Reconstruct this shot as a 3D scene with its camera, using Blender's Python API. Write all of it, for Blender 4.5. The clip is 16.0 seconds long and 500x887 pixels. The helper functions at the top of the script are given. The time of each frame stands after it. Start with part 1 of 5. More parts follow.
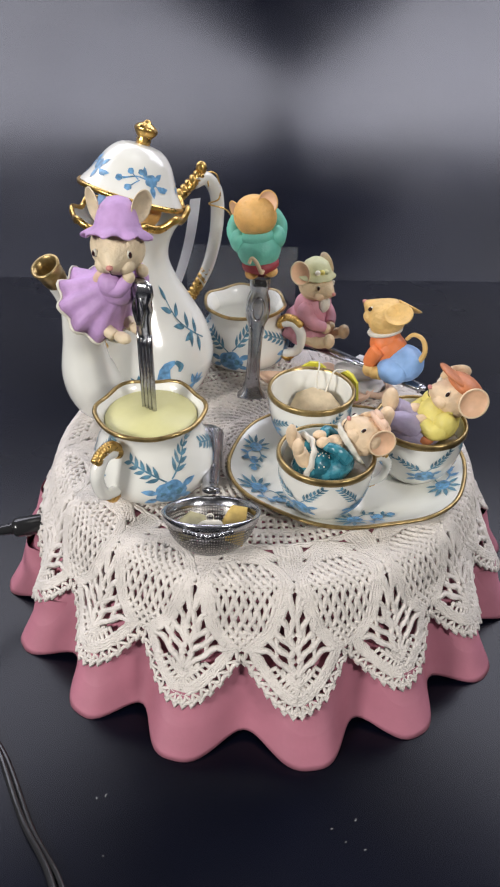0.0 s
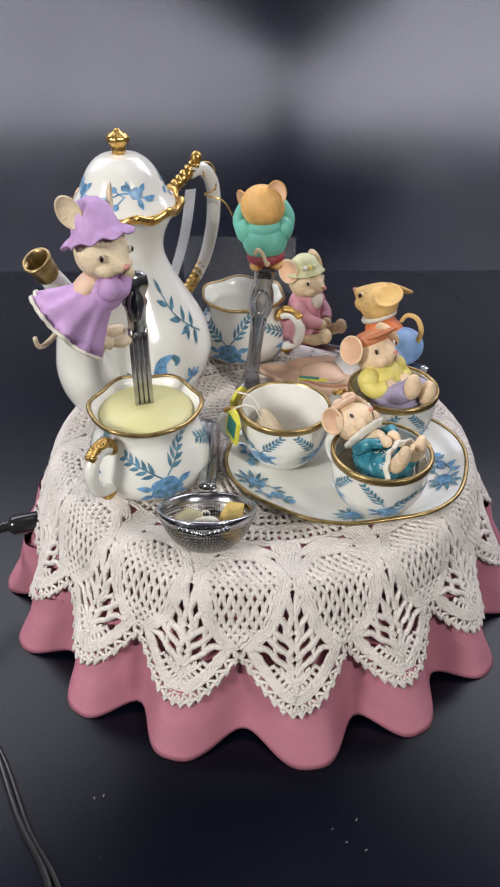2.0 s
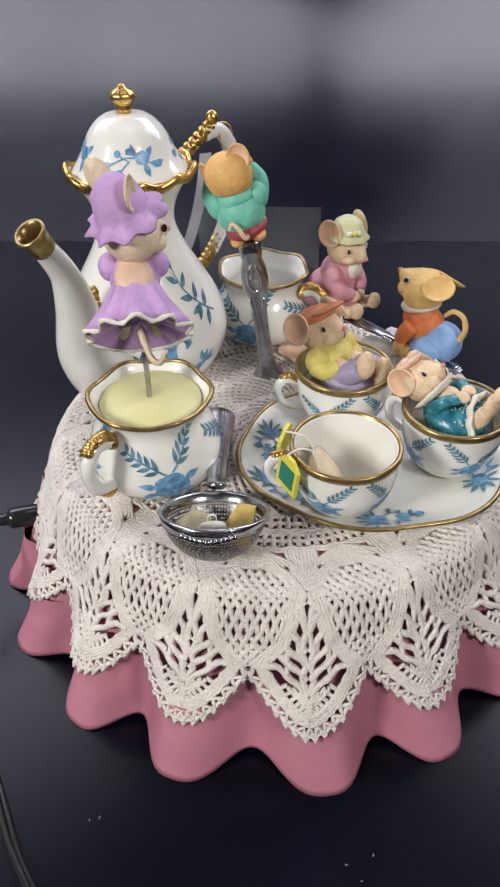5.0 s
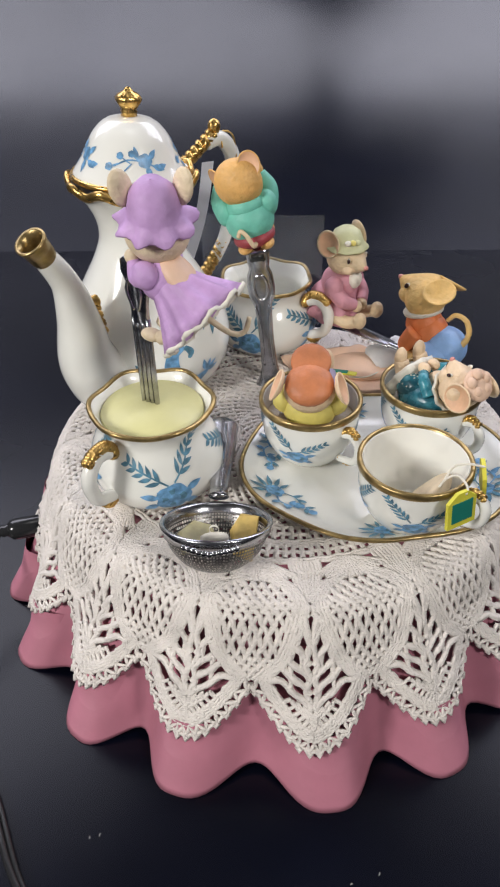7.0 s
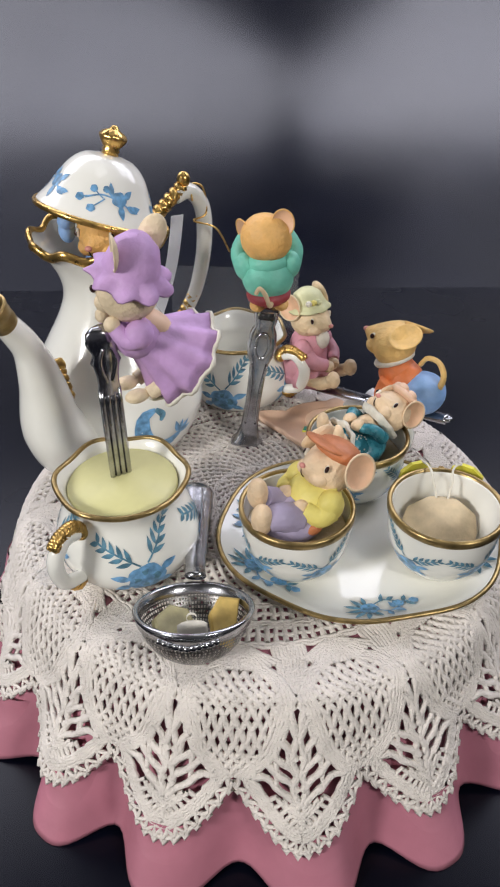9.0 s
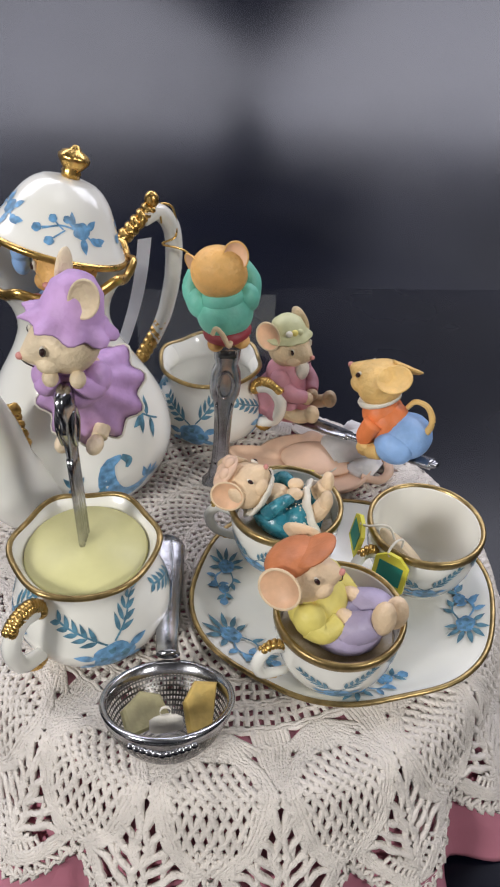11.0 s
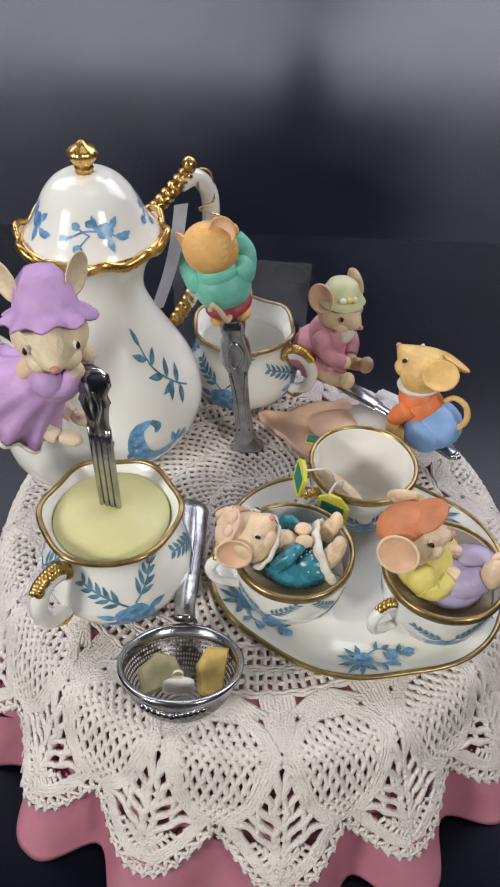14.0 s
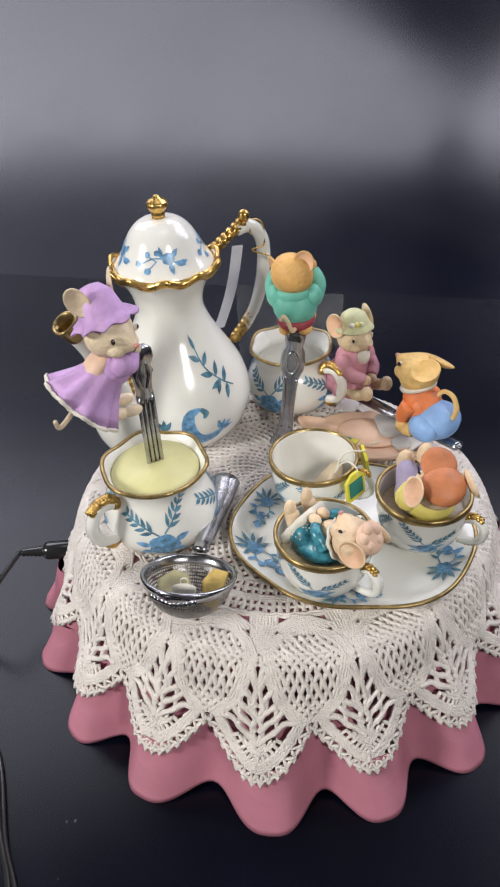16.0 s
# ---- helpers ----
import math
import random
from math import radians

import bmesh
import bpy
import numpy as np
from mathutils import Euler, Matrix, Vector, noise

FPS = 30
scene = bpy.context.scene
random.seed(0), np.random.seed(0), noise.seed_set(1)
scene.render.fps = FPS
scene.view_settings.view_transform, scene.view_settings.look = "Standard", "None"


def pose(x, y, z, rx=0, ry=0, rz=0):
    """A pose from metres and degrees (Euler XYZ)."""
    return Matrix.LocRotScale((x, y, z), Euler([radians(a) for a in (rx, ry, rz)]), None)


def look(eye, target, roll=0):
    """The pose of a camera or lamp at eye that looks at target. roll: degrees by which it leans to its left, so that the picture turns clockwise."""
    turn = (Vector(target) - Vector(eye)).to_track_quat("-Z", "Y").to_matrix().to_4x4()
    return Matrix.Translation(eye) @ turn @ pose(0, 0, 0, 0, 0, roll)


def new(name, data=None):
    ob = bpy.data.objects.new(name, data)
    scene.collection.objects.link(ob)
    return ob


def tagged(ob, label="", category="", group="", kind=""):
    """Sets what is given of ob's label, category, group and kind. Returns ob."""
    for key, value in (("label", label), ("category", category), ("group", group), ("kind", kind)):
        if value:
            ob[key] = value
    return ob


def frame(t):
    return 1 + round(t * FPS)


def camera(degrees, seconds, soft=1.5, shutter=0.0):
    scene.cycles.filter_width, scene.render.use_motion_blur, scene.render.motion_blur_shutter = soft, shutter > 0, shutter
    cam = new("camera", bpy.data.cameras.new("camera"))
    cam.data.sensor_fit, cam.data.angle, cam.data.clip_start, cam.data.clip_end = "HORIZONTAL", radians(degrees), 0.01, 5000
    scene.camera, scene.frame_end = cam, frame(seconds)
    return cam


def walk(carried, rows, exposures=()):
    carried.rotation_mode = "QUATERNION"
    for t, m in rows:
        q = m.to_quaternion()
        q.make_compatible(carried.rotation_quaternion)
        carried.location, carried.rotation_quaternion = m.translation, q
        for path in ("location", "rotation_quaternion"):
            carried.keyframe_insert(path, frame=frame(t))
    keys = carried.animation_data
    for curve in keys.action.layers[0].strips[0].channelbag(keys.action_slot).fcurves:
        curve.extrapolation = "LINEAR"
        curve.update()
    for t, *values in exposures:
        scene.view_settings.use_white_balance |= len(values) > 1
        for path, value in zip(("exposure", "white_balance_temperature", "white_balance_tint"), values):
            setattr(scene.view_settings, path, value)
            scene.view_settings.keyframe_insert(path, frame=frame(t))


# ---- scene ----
cam = camera(37.8, 16.0, soft=2.1)
PATH = [
    (0, (-0.01, -0.308, 0.291), (0.043, 1.318, -0.873), 1.3),
    (0.5, (-0.011, -0.305, 0.291), (0.044, 1.321, -0.872), 1.4),
    (1, (-0.009, -0.305, 0.29), (0.03, 1.319, -0.877), 1.0),
    (1.5, (-0.009, -0.304, 0.289), (0.035, 1.315, -0.884), 0.9),
    (2, (-0.005, -0.303, 0.289), (0.026, 1.31, -0.893), 0.3),
    (2.5, (-0.004, -0.295, 0.288), (0.035, 1.304, -0.913), 0.4),
    (3, (-0.003, -0.286, 0.288), (0.021, 1.303, -0.927), -0.1),
    (3.5, (-0.005, -0.274, 0.282), (0.007, 1.301, -0.95), -0.0),
    (6, (0.006, -0.272, 0.278), (-0.077, 1.288, -0.972), -1.4),
    (6.5, (0.006, -0.271, 0.277), (-0.078, 1.293, -0.967), -1.4),
    (7, (0.003, -0.27, 0.277), (-0.065, 1.307, -0.95), -1.2),
    (7.5, (0.003, -0.269, 0.278), (-0.046, 1.317, -0.939), -1.0),
    (8, (-0.001, -0.264, 0.28), (-0.019, 1.336, -0.921), -0.6),
    (8.5, (-0.001, -0.256, 0.281), (-0.001, 1.357, -0.901), -0.6),
    (11, (-0.008, -0.207, 0.293), (0.134, 1.353, -0.951), 2.8),
    (11.5, (-0.043, -0.204, 0.284), (0.18, 1.313, -1.0), 1.9),
    (12, (-0.072, -0.197, 0.291), (0.284, 1.246, -1.047), 4.2),
    (12.5, (-0.081, -0.191, 0.296), (0.305, 1.227, -1.061), 5.2),
    (13, (-0.067, -0.19, 0.298), (0.268, 1.219, -1.08), 5.2),
    (13.5, (-0.014, -0.186, 0.31), (0.17, 1.228, -1.092), 3.7),
    (14, (0.0, -0.201, 0.309), (0.016, 1.237, -1.081), 2.5),
    (14.5, (0.021, -0.213, 0.308), (-0.119, 1.243, -1.055), 1.1),
    (15, (0.039, -0.229, 0.313), (-0.216, 1.243, -1.017), -0.4),
    (15.5, (0.048, -0.25, 0.326), (-0.279, 1.243, -0.964), -1.8),
    (16, (0.062, -0.278, 0.325), (-0.327, 1.255, -0.9), -3.4),
]
walk(cam, [(t, look(eye, target, roll)) for t, eye, target, roll in PATH], exposures=((0, 0.0), (3.5, -0.05), (8.5, -0.10), (11, -0.20), (14, -0.20), (15, -0.08), (16, 0.0)))

# ---- world and light ----
world = bpy.data.worlds.new("world")
scene.world = world
world.use_nodes = True
world.node_tree.nodes["Background"].inputs[0].default_value = (0.75, 0.85, 1.0, 1)
world.node_tree.nodes["Background"].inputs[1].default_value = 0.12
scene.view_settings.exposure = 0.0


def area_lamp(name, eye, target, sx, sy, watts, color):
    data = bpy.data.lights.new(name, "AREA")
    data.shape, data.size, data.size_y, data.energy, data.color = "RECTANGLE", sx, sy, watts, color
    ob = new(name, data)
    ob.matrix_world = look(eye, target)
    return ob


area_lamp("ceiling_lamp_left", (-0.76, 1.08, 1.20), (-0.31, 0.42, 0.15), 1.68, 1.08, 29.0, (0.87, 0.87, 1.0))
area_lamp("ceiling_lamp_right", (0.90, 1.08, 1.17), (0.26, 0.42, 0.15), 1.36, 1.08, 28.0, (0.87, 0.87, 1.0))
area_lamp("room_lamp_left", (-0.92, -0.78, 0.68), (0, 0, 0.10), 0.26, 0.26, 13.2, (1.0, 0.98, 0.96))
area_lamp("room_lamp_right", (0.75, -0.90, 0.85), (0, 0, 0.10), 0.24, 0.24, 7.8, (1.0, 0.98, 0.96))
area_lamp("ceiling_lamp_top", (0.15, -0.15, 1.7), (0, 0, 0.08), 0.6, 0.6, 2.0, (1.0, 0.98, 0.96))


# ---- materials ----
def material(name, color, rough=0.5, metal=0.0, vary=0.12, scale=60.0, bump=0.0, bump_scale=400.0, coat=0.0, island=0.0, second=None, mix_scale=25.0):
    m = bpy.data.materials.new(name)
    m.use_nodes = True
    n, k = m.node_tree.nodes, m.node_tree.links
    b = n["Principled BSDF"]
    b.inputs["Roughness"].default_value = rough
    b.inputs["Metallic"].default_value = metal
    b.inputs["Coat Weight"].default_value = coat
    b.inputs["Coat Roughness"].default_value = 0.08
    co = n.new("ShaderNodeTexCoord")
    big = n.new("ShaderNodeTexNoise")
    big.inputs["Scale"].default_value = scale
    big.inputs["Detail"].default_value = 4
    k.new(co.outputs["Object"], big.inputs["Vector"])
    ramp = n.new("ShaderNodeValToRGB")
    lo = [c * (1 - vary) for c in color]
    hi = [min(1, c * (1 + vary * 0.6)) for c in color]
    ramp.color_ramp.elements[0].position, ramp.color_ramp.elements[1].position = 0.35, 0.65
    ramp.color_ramp.elements[0].color, ramp.color_ramp.elements[1].color = (*lo, 1), (*hi, 1)
    k.new(big.outputs["Fac"], ramp.inputs["Fac"])
    out = ramp.outputs["Color"]
    if second:
        other = n.new("ShaderNodeTexNoise")
        other.inputs["Scale"].default_value = mix_scale
        k.new(co.outputs["Object"], other.inputs["Vector"])
        step = n.new("ShaderNodeValToRGB")
        step.color_ramp.elements[0].position, step.color_ramp.elements[1].position = 0.48, 0.66
        k.new(other.outputs["Fac"], step.inputs["Fac"])
        mix = n.new("ShaderNodeMix")
        mix.data_type = "RGBA"
        k.new(step.outputs["Color"], mix.inputs["Factor"])
        k.new(out, mix.inputs["A"])
        mix.inputs["B"].default_value = (*second, 1)
        out = mix.outputs["Result"]
    k.new(out, b.inputs["Base Color"])
    fine = n.new("ShaderNodeTexNoise")
    fine.inputs["Scale"].default_value = bump_scale
    fine.inputs["Detail"].default_value = 3
    k.new(co.outputs["Object"], fine.inputs["Vector"])
    if bump:
        bp = n.new("ShaderNodeBump")
        bp.inputs["Strength"].default_value = bump
        bp.inputs["Distance"].default_value = 0.001
        k.new(fine.outputs["Fac"], bp.inputs["Height"])
        k.new(bp.outputs["Normal"], b.inputs["Normal"])
    mr = n.new("ShaderNodeMapRange")
    mr.inputs["To Min"].default_value, mr.inputs["To Max"].default_value = max(0.02, rough - 0.06), min(1, rough + 0.1)
    k.new(fine.outputs["Fac"], mr.inputs["Value"])
    k.new(mr.outputs["Result"], b.inputs["Roughness"])
    return m


def clear(name, color, alpha_rough=0.1, mixing=0.75):
    m = bpy.data.materials.new(name)
    m.use_nodes = True
    n, k = m.node_tree.nodes, m.node_tree.links
    b = n["Principled BSDF"]
    b.inputs["Base Color"].default_value = (*color, 1)
    b.inputs["Roughness"].default_value = alpha_rough
    b.inputs["Alpha"].default_value = 1 - mixing
    return m


BLACK = material("black_acrylic", (0.003, 0.004, 0.010), 0.165, vary=0.3, scale=8, bump_scale=7)
GROUND = material("black_matt_sheet", (0.0022, 0.0030, 0.0080), 0.24, vary=0.25, scale=12, bump_scale=9)
GROUND.node_tree.nodes["Principled BSDF"].inputs["Specular IOR Level"].default_value = 0.22
WALL = material("grey_room_paint", (0.12, 0.12, 0.13), 0.8, scale=3)
PINK = material("rose_pink_resin", (0.46, 0.172, 0.228), 0.58, vary=0.12, scale=35, bump=0.10, bump_scale=350)
LACE = material("cream_cotton_crochet", (0.81, 0.75, 0.69), 0.9, vary=0.10, scale=90, bump=0.9, bump_scale=1300)
CHINA = material("white_glazed_china", (0.83, 0.82, 0.755), 0.15, vary=0.05, scale=25, coat=0.4)
BLUE = material("blue_underglaze_paint", (0.15, 0.34, 0.56), 0.3, vary=0.45, scale=320)
BLUEGREEN = material("slate_blue_leaf_paint", (0.10, 0.24, 0.33), 0.35, vary=0.45, scale=320)
GOLD = material("antique_gold_paint", (0.66, 0.42, 0.13), 0.27, metal=0.95, vary=0.35, scale=180, bump=0.15)
DULLGOLD = material("worn_gilt_band", (0.35, 0.25, 0.105), 0.31, metal=0.85, vary=0.3, scale=220, bump=0.1)
CHROME = material("polished_chrome", (0.44, 0.44, 0.46), 0.20, metal=1.0, vary=0.25, scale=150, bump=0.08)
MESHSTEEL = material("dull_steel_mesh", (0.22, 0.21, 0.20), 0.36, metal=1.0, vary=0.3, scale=200)
CREAM = material("pale_yellow_resin_cream", (0.64, 0.61, 0.29), 0.42, vary=0.06, scale=60, bump=0.08)
TEA = material("milky_tea", (0.55, 0.45, 0.30), 0.25, vary=0.1, scale=80)
BLACKPLASTIC = material("black_plastic", (0.02, 0.02, 0.021), 0.15)


# ---- mesh helpers ----
def part(name, bm, mats, parent=None, label="", smooth=True):
    me = bpy.data.meshes.new(name)
    bmesh.ops.recalc_face_normals(bm, faces=bm.faces)
    bm.to_mesh(me)
    bm.free()
    for m in mats if isinstance(mats, (list, tuple)) else [mats]:
        me.materials.append(m)
    if smooth:
        me.polygons.foreach_set("use_smooth", [True] * len(me.polygons))
    ob = new(name, me)
    if parent:
        ob.parent = parent
    if label:
        ob["label"] = label
    return ob


def thing(name, label, category, m=None, group=""):
    ob = new(name)
    ob.empty_display_size = 0.01
    if m:
        ob.matrix_world = m
    return tagged(ob, label, category, group)


def grid_faces(bm, rows, mi=0, loop_u=True, loop_v=False):
    """Faces between successive rows of points."""
    vs = [[bm.verts.new(p) for p in row] for row in rows]
    n = len(rows[0])
    for i in range(len(vs) - (0 if loop_v else 1)):
        a, b = vs[i], vs[(i + 1) % len(vs)]
        for j in range(n if loop_u else n - 1):
            q = (a[j], a[(j + 1) % n], b[(j + 1) % n], b[j])
            if len(set(q)) == 4:
                bm.faces.new(q).material_index = mi
    return vs


def lathe(bm, prof, seg=64, warp=None, mi=0, m=None, cap0=False, cap1=False):
    rows = []
    for r, z in prof:
        row = []
        for j in range(seg):
            a = 2 * math.pi * j / seg
            rr, zz = warp(a, r, z) if warp else (r, z)
            p = Vector((rr * math.cos(a), rr * math.sin(a), zz))
            row.append(m @ p if m else p)
        rows.append(row)
    vs = grid_faces(bm, rows, mi)
    if cap0:
        bm.faces.new(vs[0]).material_index = mi
    if cap1:
        bm.faces.new(vs[-1]).material_index = mi


def smooth_path(pts, n):
    """Points along a Catmull-Rom line through pts."""
    pts = [Vector(p) for p in pts]
    out = []
    for i in range(n):
        u = i / (n - 1) * (len(pts) - 1)
        k = min(int(u), len(pts) - 2)
        f = u - k
        p0, p1, p2, p3 = pts[max(k - 1, 0)], pts[k], pts[k + 1], pts[min(k + 2, len(pts) - 1)]
        out.append(0.5 * ((2 * p1) + (p2 - p0) * f + (2 * p0 - 5 * p1 + 4 * p2 - p3) * f * f + (3 * p1 - p0 - 3 * p2 + p3) * f ** 3))
    return out


def tube(bm, pts, radius, seg=10, mi=0, n=24, flat=1.0, twist=0.0, lobes=0, depth=0.0, caps=True, ref=(0.1, 0.2, 1)):
    """A tube along a smooth line; radius is a number or a list along it; flat squeezes it across."""
    path = smooth_path(pts, n)
    rr = radius if isinstance(radius, (list, tuple)) else [radius] * 2
    rows = []
    up = Vector(ref).normalized()
    for i, p in enumerate(path):
        d = (path[min(i + 1, n - 1)] - path[max(i - 1, 0)]).normalized()
        s = d.cross(up)
        if s.length < 1e-4:
            s = d.cross(Vector((1, 0, 0)))
        s.normalize()
        w = s.cross(d)
        u = i / (n - 1) * (len(rr) - 1)
        k = min(int(u), len(rr) - 2)
        r = rr[k] + (rr[k + 1] - rr[k]) * (u - k)
        row = []
        for j in range(seg):
            a = 2 * math.pi * j / seg
            g = r * (1 + depth * math.cos(lobes * a + twist * i))
            row.append(p + s * (g * math.cos(a)) + w * (g * flat * math.sin(a)))
        rows.append(row)
    vs = grid_faces(bm, rows, mi)
    if caps:
        bm.faces.new(vs[0]).material_index = mi
        bm.faces.new(vs[-1]).material_index = mi


def blob(bm, c, r, mi=0, rot=(0, 0, 0), seg=20, rings=12, warp=None):
    """An ellipsoid with centre c and half axes r, turned by rot degrees."""
    m = pose(*c, *rot) @ Matrix.Diagonal((*r, 1))
    rows = []
    for i in range(1, rings):
        f = math.pi * i / rings
        row = []
        for j in range(seg):
            a = 2 * math.pi * j / seg
            p = Vector((math.sin(f) * math.cos(a), math.sin(f) * math.sin(a), -math.cos(f)))
            row.append(m @ (warp(p) if warp else p))
        rows.append(row)
    vs = grid_faces(bm, rows, mi)
    lo, hi = bm.verts.new(m @ (warp(Vector((0, 0, -1))) if warp else Vector((0, 0, -1)))), bm.verts.new(m @ (warp(Vector((0, 0, 1))) if warp else Vector((0, 0, 1))))
    for j in range(seg):
        bm.faces.new((lo, vs[0][(j + 1) % seg], vs[0][j])).material_index = mi
        bm.faces.new((hi, vs[-1][j], vs[-1][(j + 1) % seg])).material_index = mi


def at_height(prof, z):
    """Radius of an outer profile at a height."""
    for (r0, z0), (r1, z1) in zip(prof, prof[1:]):
        if min(z0, z1) <= z <= max(z0, z1) and z0 != z1:
            return r0 + (r1 - r0) * (z - z0) / (z1 - z0)
    return prof[-1][0]


def fine(prof, n=40):
    """A profile made smooth."""
    return [(p.x, p.z) for p in smooth_path([(r, 0, z) for r, z in prof], n)]


# ---- backdrop and room ----
def build_backdrop():
    xs = [-1.6, -0.8, 0, 0.8, 1.6]
    bm = bmesh.new()
    grid_faces(bm, [[Vector((x, y, z)) for x in xs] for y, z in ((-1.4, -0.006), (-1.4, 0.0), (-0.3, 0.0), (0.40, 0.0), (0.40, -0.006), (-1.4, -0.006))], loop_u=False)
    tagged(part("ground", bm, GROUND, smooth=False), "matt black sheet lying flat under the table", "ground", kind="structure")
    bm = bmesh.new()
    line = [(0.20, -0.004), (0.30, -0.004)]
    for i in range(1, 17):
        a = math.radians(80) * i / 16
        line.append((0.30 + 0.85 * math.sin(a), 0.85 * (1 - math.cos(a)) - 0.004))
    y, z = line[-1]
    line.append((y + 0.04, z + 0.34))
    grid_faces(bm, [[Vector((x, yy, zz)) for x in xs] for yy, zz in line], loop_u=False)
    tagged(part("backdrop", bm, BLACK), "black acrylic sheet curving up behind as a backdrop", "backdrop", kind="structure")
    for name, c, size in (("wall_north", (0, 2.45, 1.25), (4.6, 0.1, 2.8)), ("wall_south", (0, -1.75, 1.25), (4.6, 0.1, 2.8)), ("wall_east", (2.25, 0.35, 1.25), (0.1, 4.1, 2.8)), ("wall_west", (-2.25, 0.35, 1.25), (0.1, 4.1, 2.8)), ("ceiling", (0, 0.35, 2.70), (4.6, 4.3, 0.1)), ("floor", (0, 0.35, -0.2), (4.6, 4.3, 0.1))):
        bm = bmesh.new()
        bmesh.ops.create_cube(bm, size=1, matrix=Matrix.Translation(c) @ Matrix.Diagonal((*size, 1)))
        tagged(part(name, bm, WALL, smooth=False), "plain grey painted " + name.split("_")[0], name.split("_")[0], kind="structure")


# ---- the round table with its cloth and doily ----
CX, CY, TOP = 0.007, -0.002, 0.074
# where the folds of the cloth stand out, in degrees round the table
CREST = (-149.5, -128.0, -108.0, -82.0, -61.0, -40.0, -20, 1, 22, 43, 64, 85, 106, 127, 149, 171, 193)


def fold(a):
    """How far along the folds: whole numbers at the crests."""
    g = (math.degrees(a) - CREST[0]) % 360 + CREST[0]
    for k in range(17):
        hi = CREST[k + 1] if k < 16 else CREST[0] + 360
        if g < hi:
            return k + (g - CREST[k]) / (hi - CREST[k])
    return 17.0


def scallop_angle(k):
    """The way round, in radians, of a place k scallops along the doily."""
    return math.radians(-85.0 + 22.5 * k)


def cloth(a, s):
    """The pink cloth's surface: s is the way outwards along it, 0 at the top's shoulder, 1 at the hem."""
    if s < 0:
        return 0.096 * (1 + s), TOP
    w = math.cos(2 * math.pi * fold(a))
    w = 1 - 2 * ((1 - w) / 2) ** 1.5
    k = max(0.0, (s - 0.10) / 0.90)
    b = min(1, s / 0.22) * math.pi / 2
    r = 0.096 + 0.0060 * math.sin(b) + 0.0272 * k + 0.0088 * w * k ** 1.3
    z = TOP - 0.012 * (1 - math.cos(b)) - (TOP - 0.012) * max(0, (s - 0.12) / 0.88)
    if s > 0.85:
        z += 0.0022 * (1 - w) * (s - 0.85) / 0.15
    return r, max(z, 0.0004)


def build_table():
    base = thing("music_box_base", "round table base with a rose pink moulded cloth in folds", "music box")
    bm = bmesh.new()
    seg = 340
    rows = []
    for s in [-0.98, -0.5, 0.0, 0.02, 0.05, 0.08, 0.11, 0.14] + [0.14 + 0.86 * i / 26 for i in range(1, 27)]:
        row = []
        for j in range(seg):
            a = 2 * math.pi * j / seg
            r, z = cloth(a, s)
            row.append((CX + r * math.cos(a), CY + r * math.sin(a), z))
        rows.append(row)
    inner = []
    for j in range(seg):
        a = 2 * math.pi * j / seg
        r, z = cloth(a, 1.0)
        inner.append((CX + (r - 0.004) * math.cos(a), CY + (r - 0.004) * math.sin(a), z + 0.0005))
    rows.append(inner)
    rows.append([(CX + (x - CX) * 0.93, CY + (y - CY) * 0.93, 0.03) for x, y, z in inner])
    grid_faces(bm, rows)
    part("folded_cloth", bm, PINK, base)
    bm = bmesh.new()
    lathe(bm, [(0.002, 0.0), (0.105, 0.0), (0.107, 0.002), (0.107, 0.02), (0.002, 0.02)], 64, m=Matrix.Translation((CX, CY, 0.0006)))
    part("underside", bm, BLACKPLASTIC, base)
    return base


FLAT, SLOPE, SCALLOPS, UNIT = 0.095, 0.079, 16, 0.0445


def lace_point(a, d, lift=0.0012):
    """The doily's surface: d metres outward from its middle."""
    if d < FLAT:
        k = (d / FLAT) ** 5
        r0, z0 = cloth(a, 0.0)
        r = d + (r0 + 0.0020 - FLAT) * k
        return Vector((CX + r * math.cos(a), CY + r * math.sin(a), (TOP + lift) * (1 - k) + (z0 + lift * 0.6) * k))
    s = (d - FLAT) / SLOPE
    r, z = cloth(a, s)
    w = math.cos(2 * math.pi * fold(a))
    k = max(0.0, (s - 0.10) / 0.90)
    r += 0.0020 + 0.0012 * min(1, s / 0.2) + 0.004 * (1 - w) * k * 0.5
    r += 0.0007 * math.sin(9 * a + 60 * d) * k
    return Vector((CX + r * math.cos(a), CY + r * math.sin(a), z + lift * 0.6))


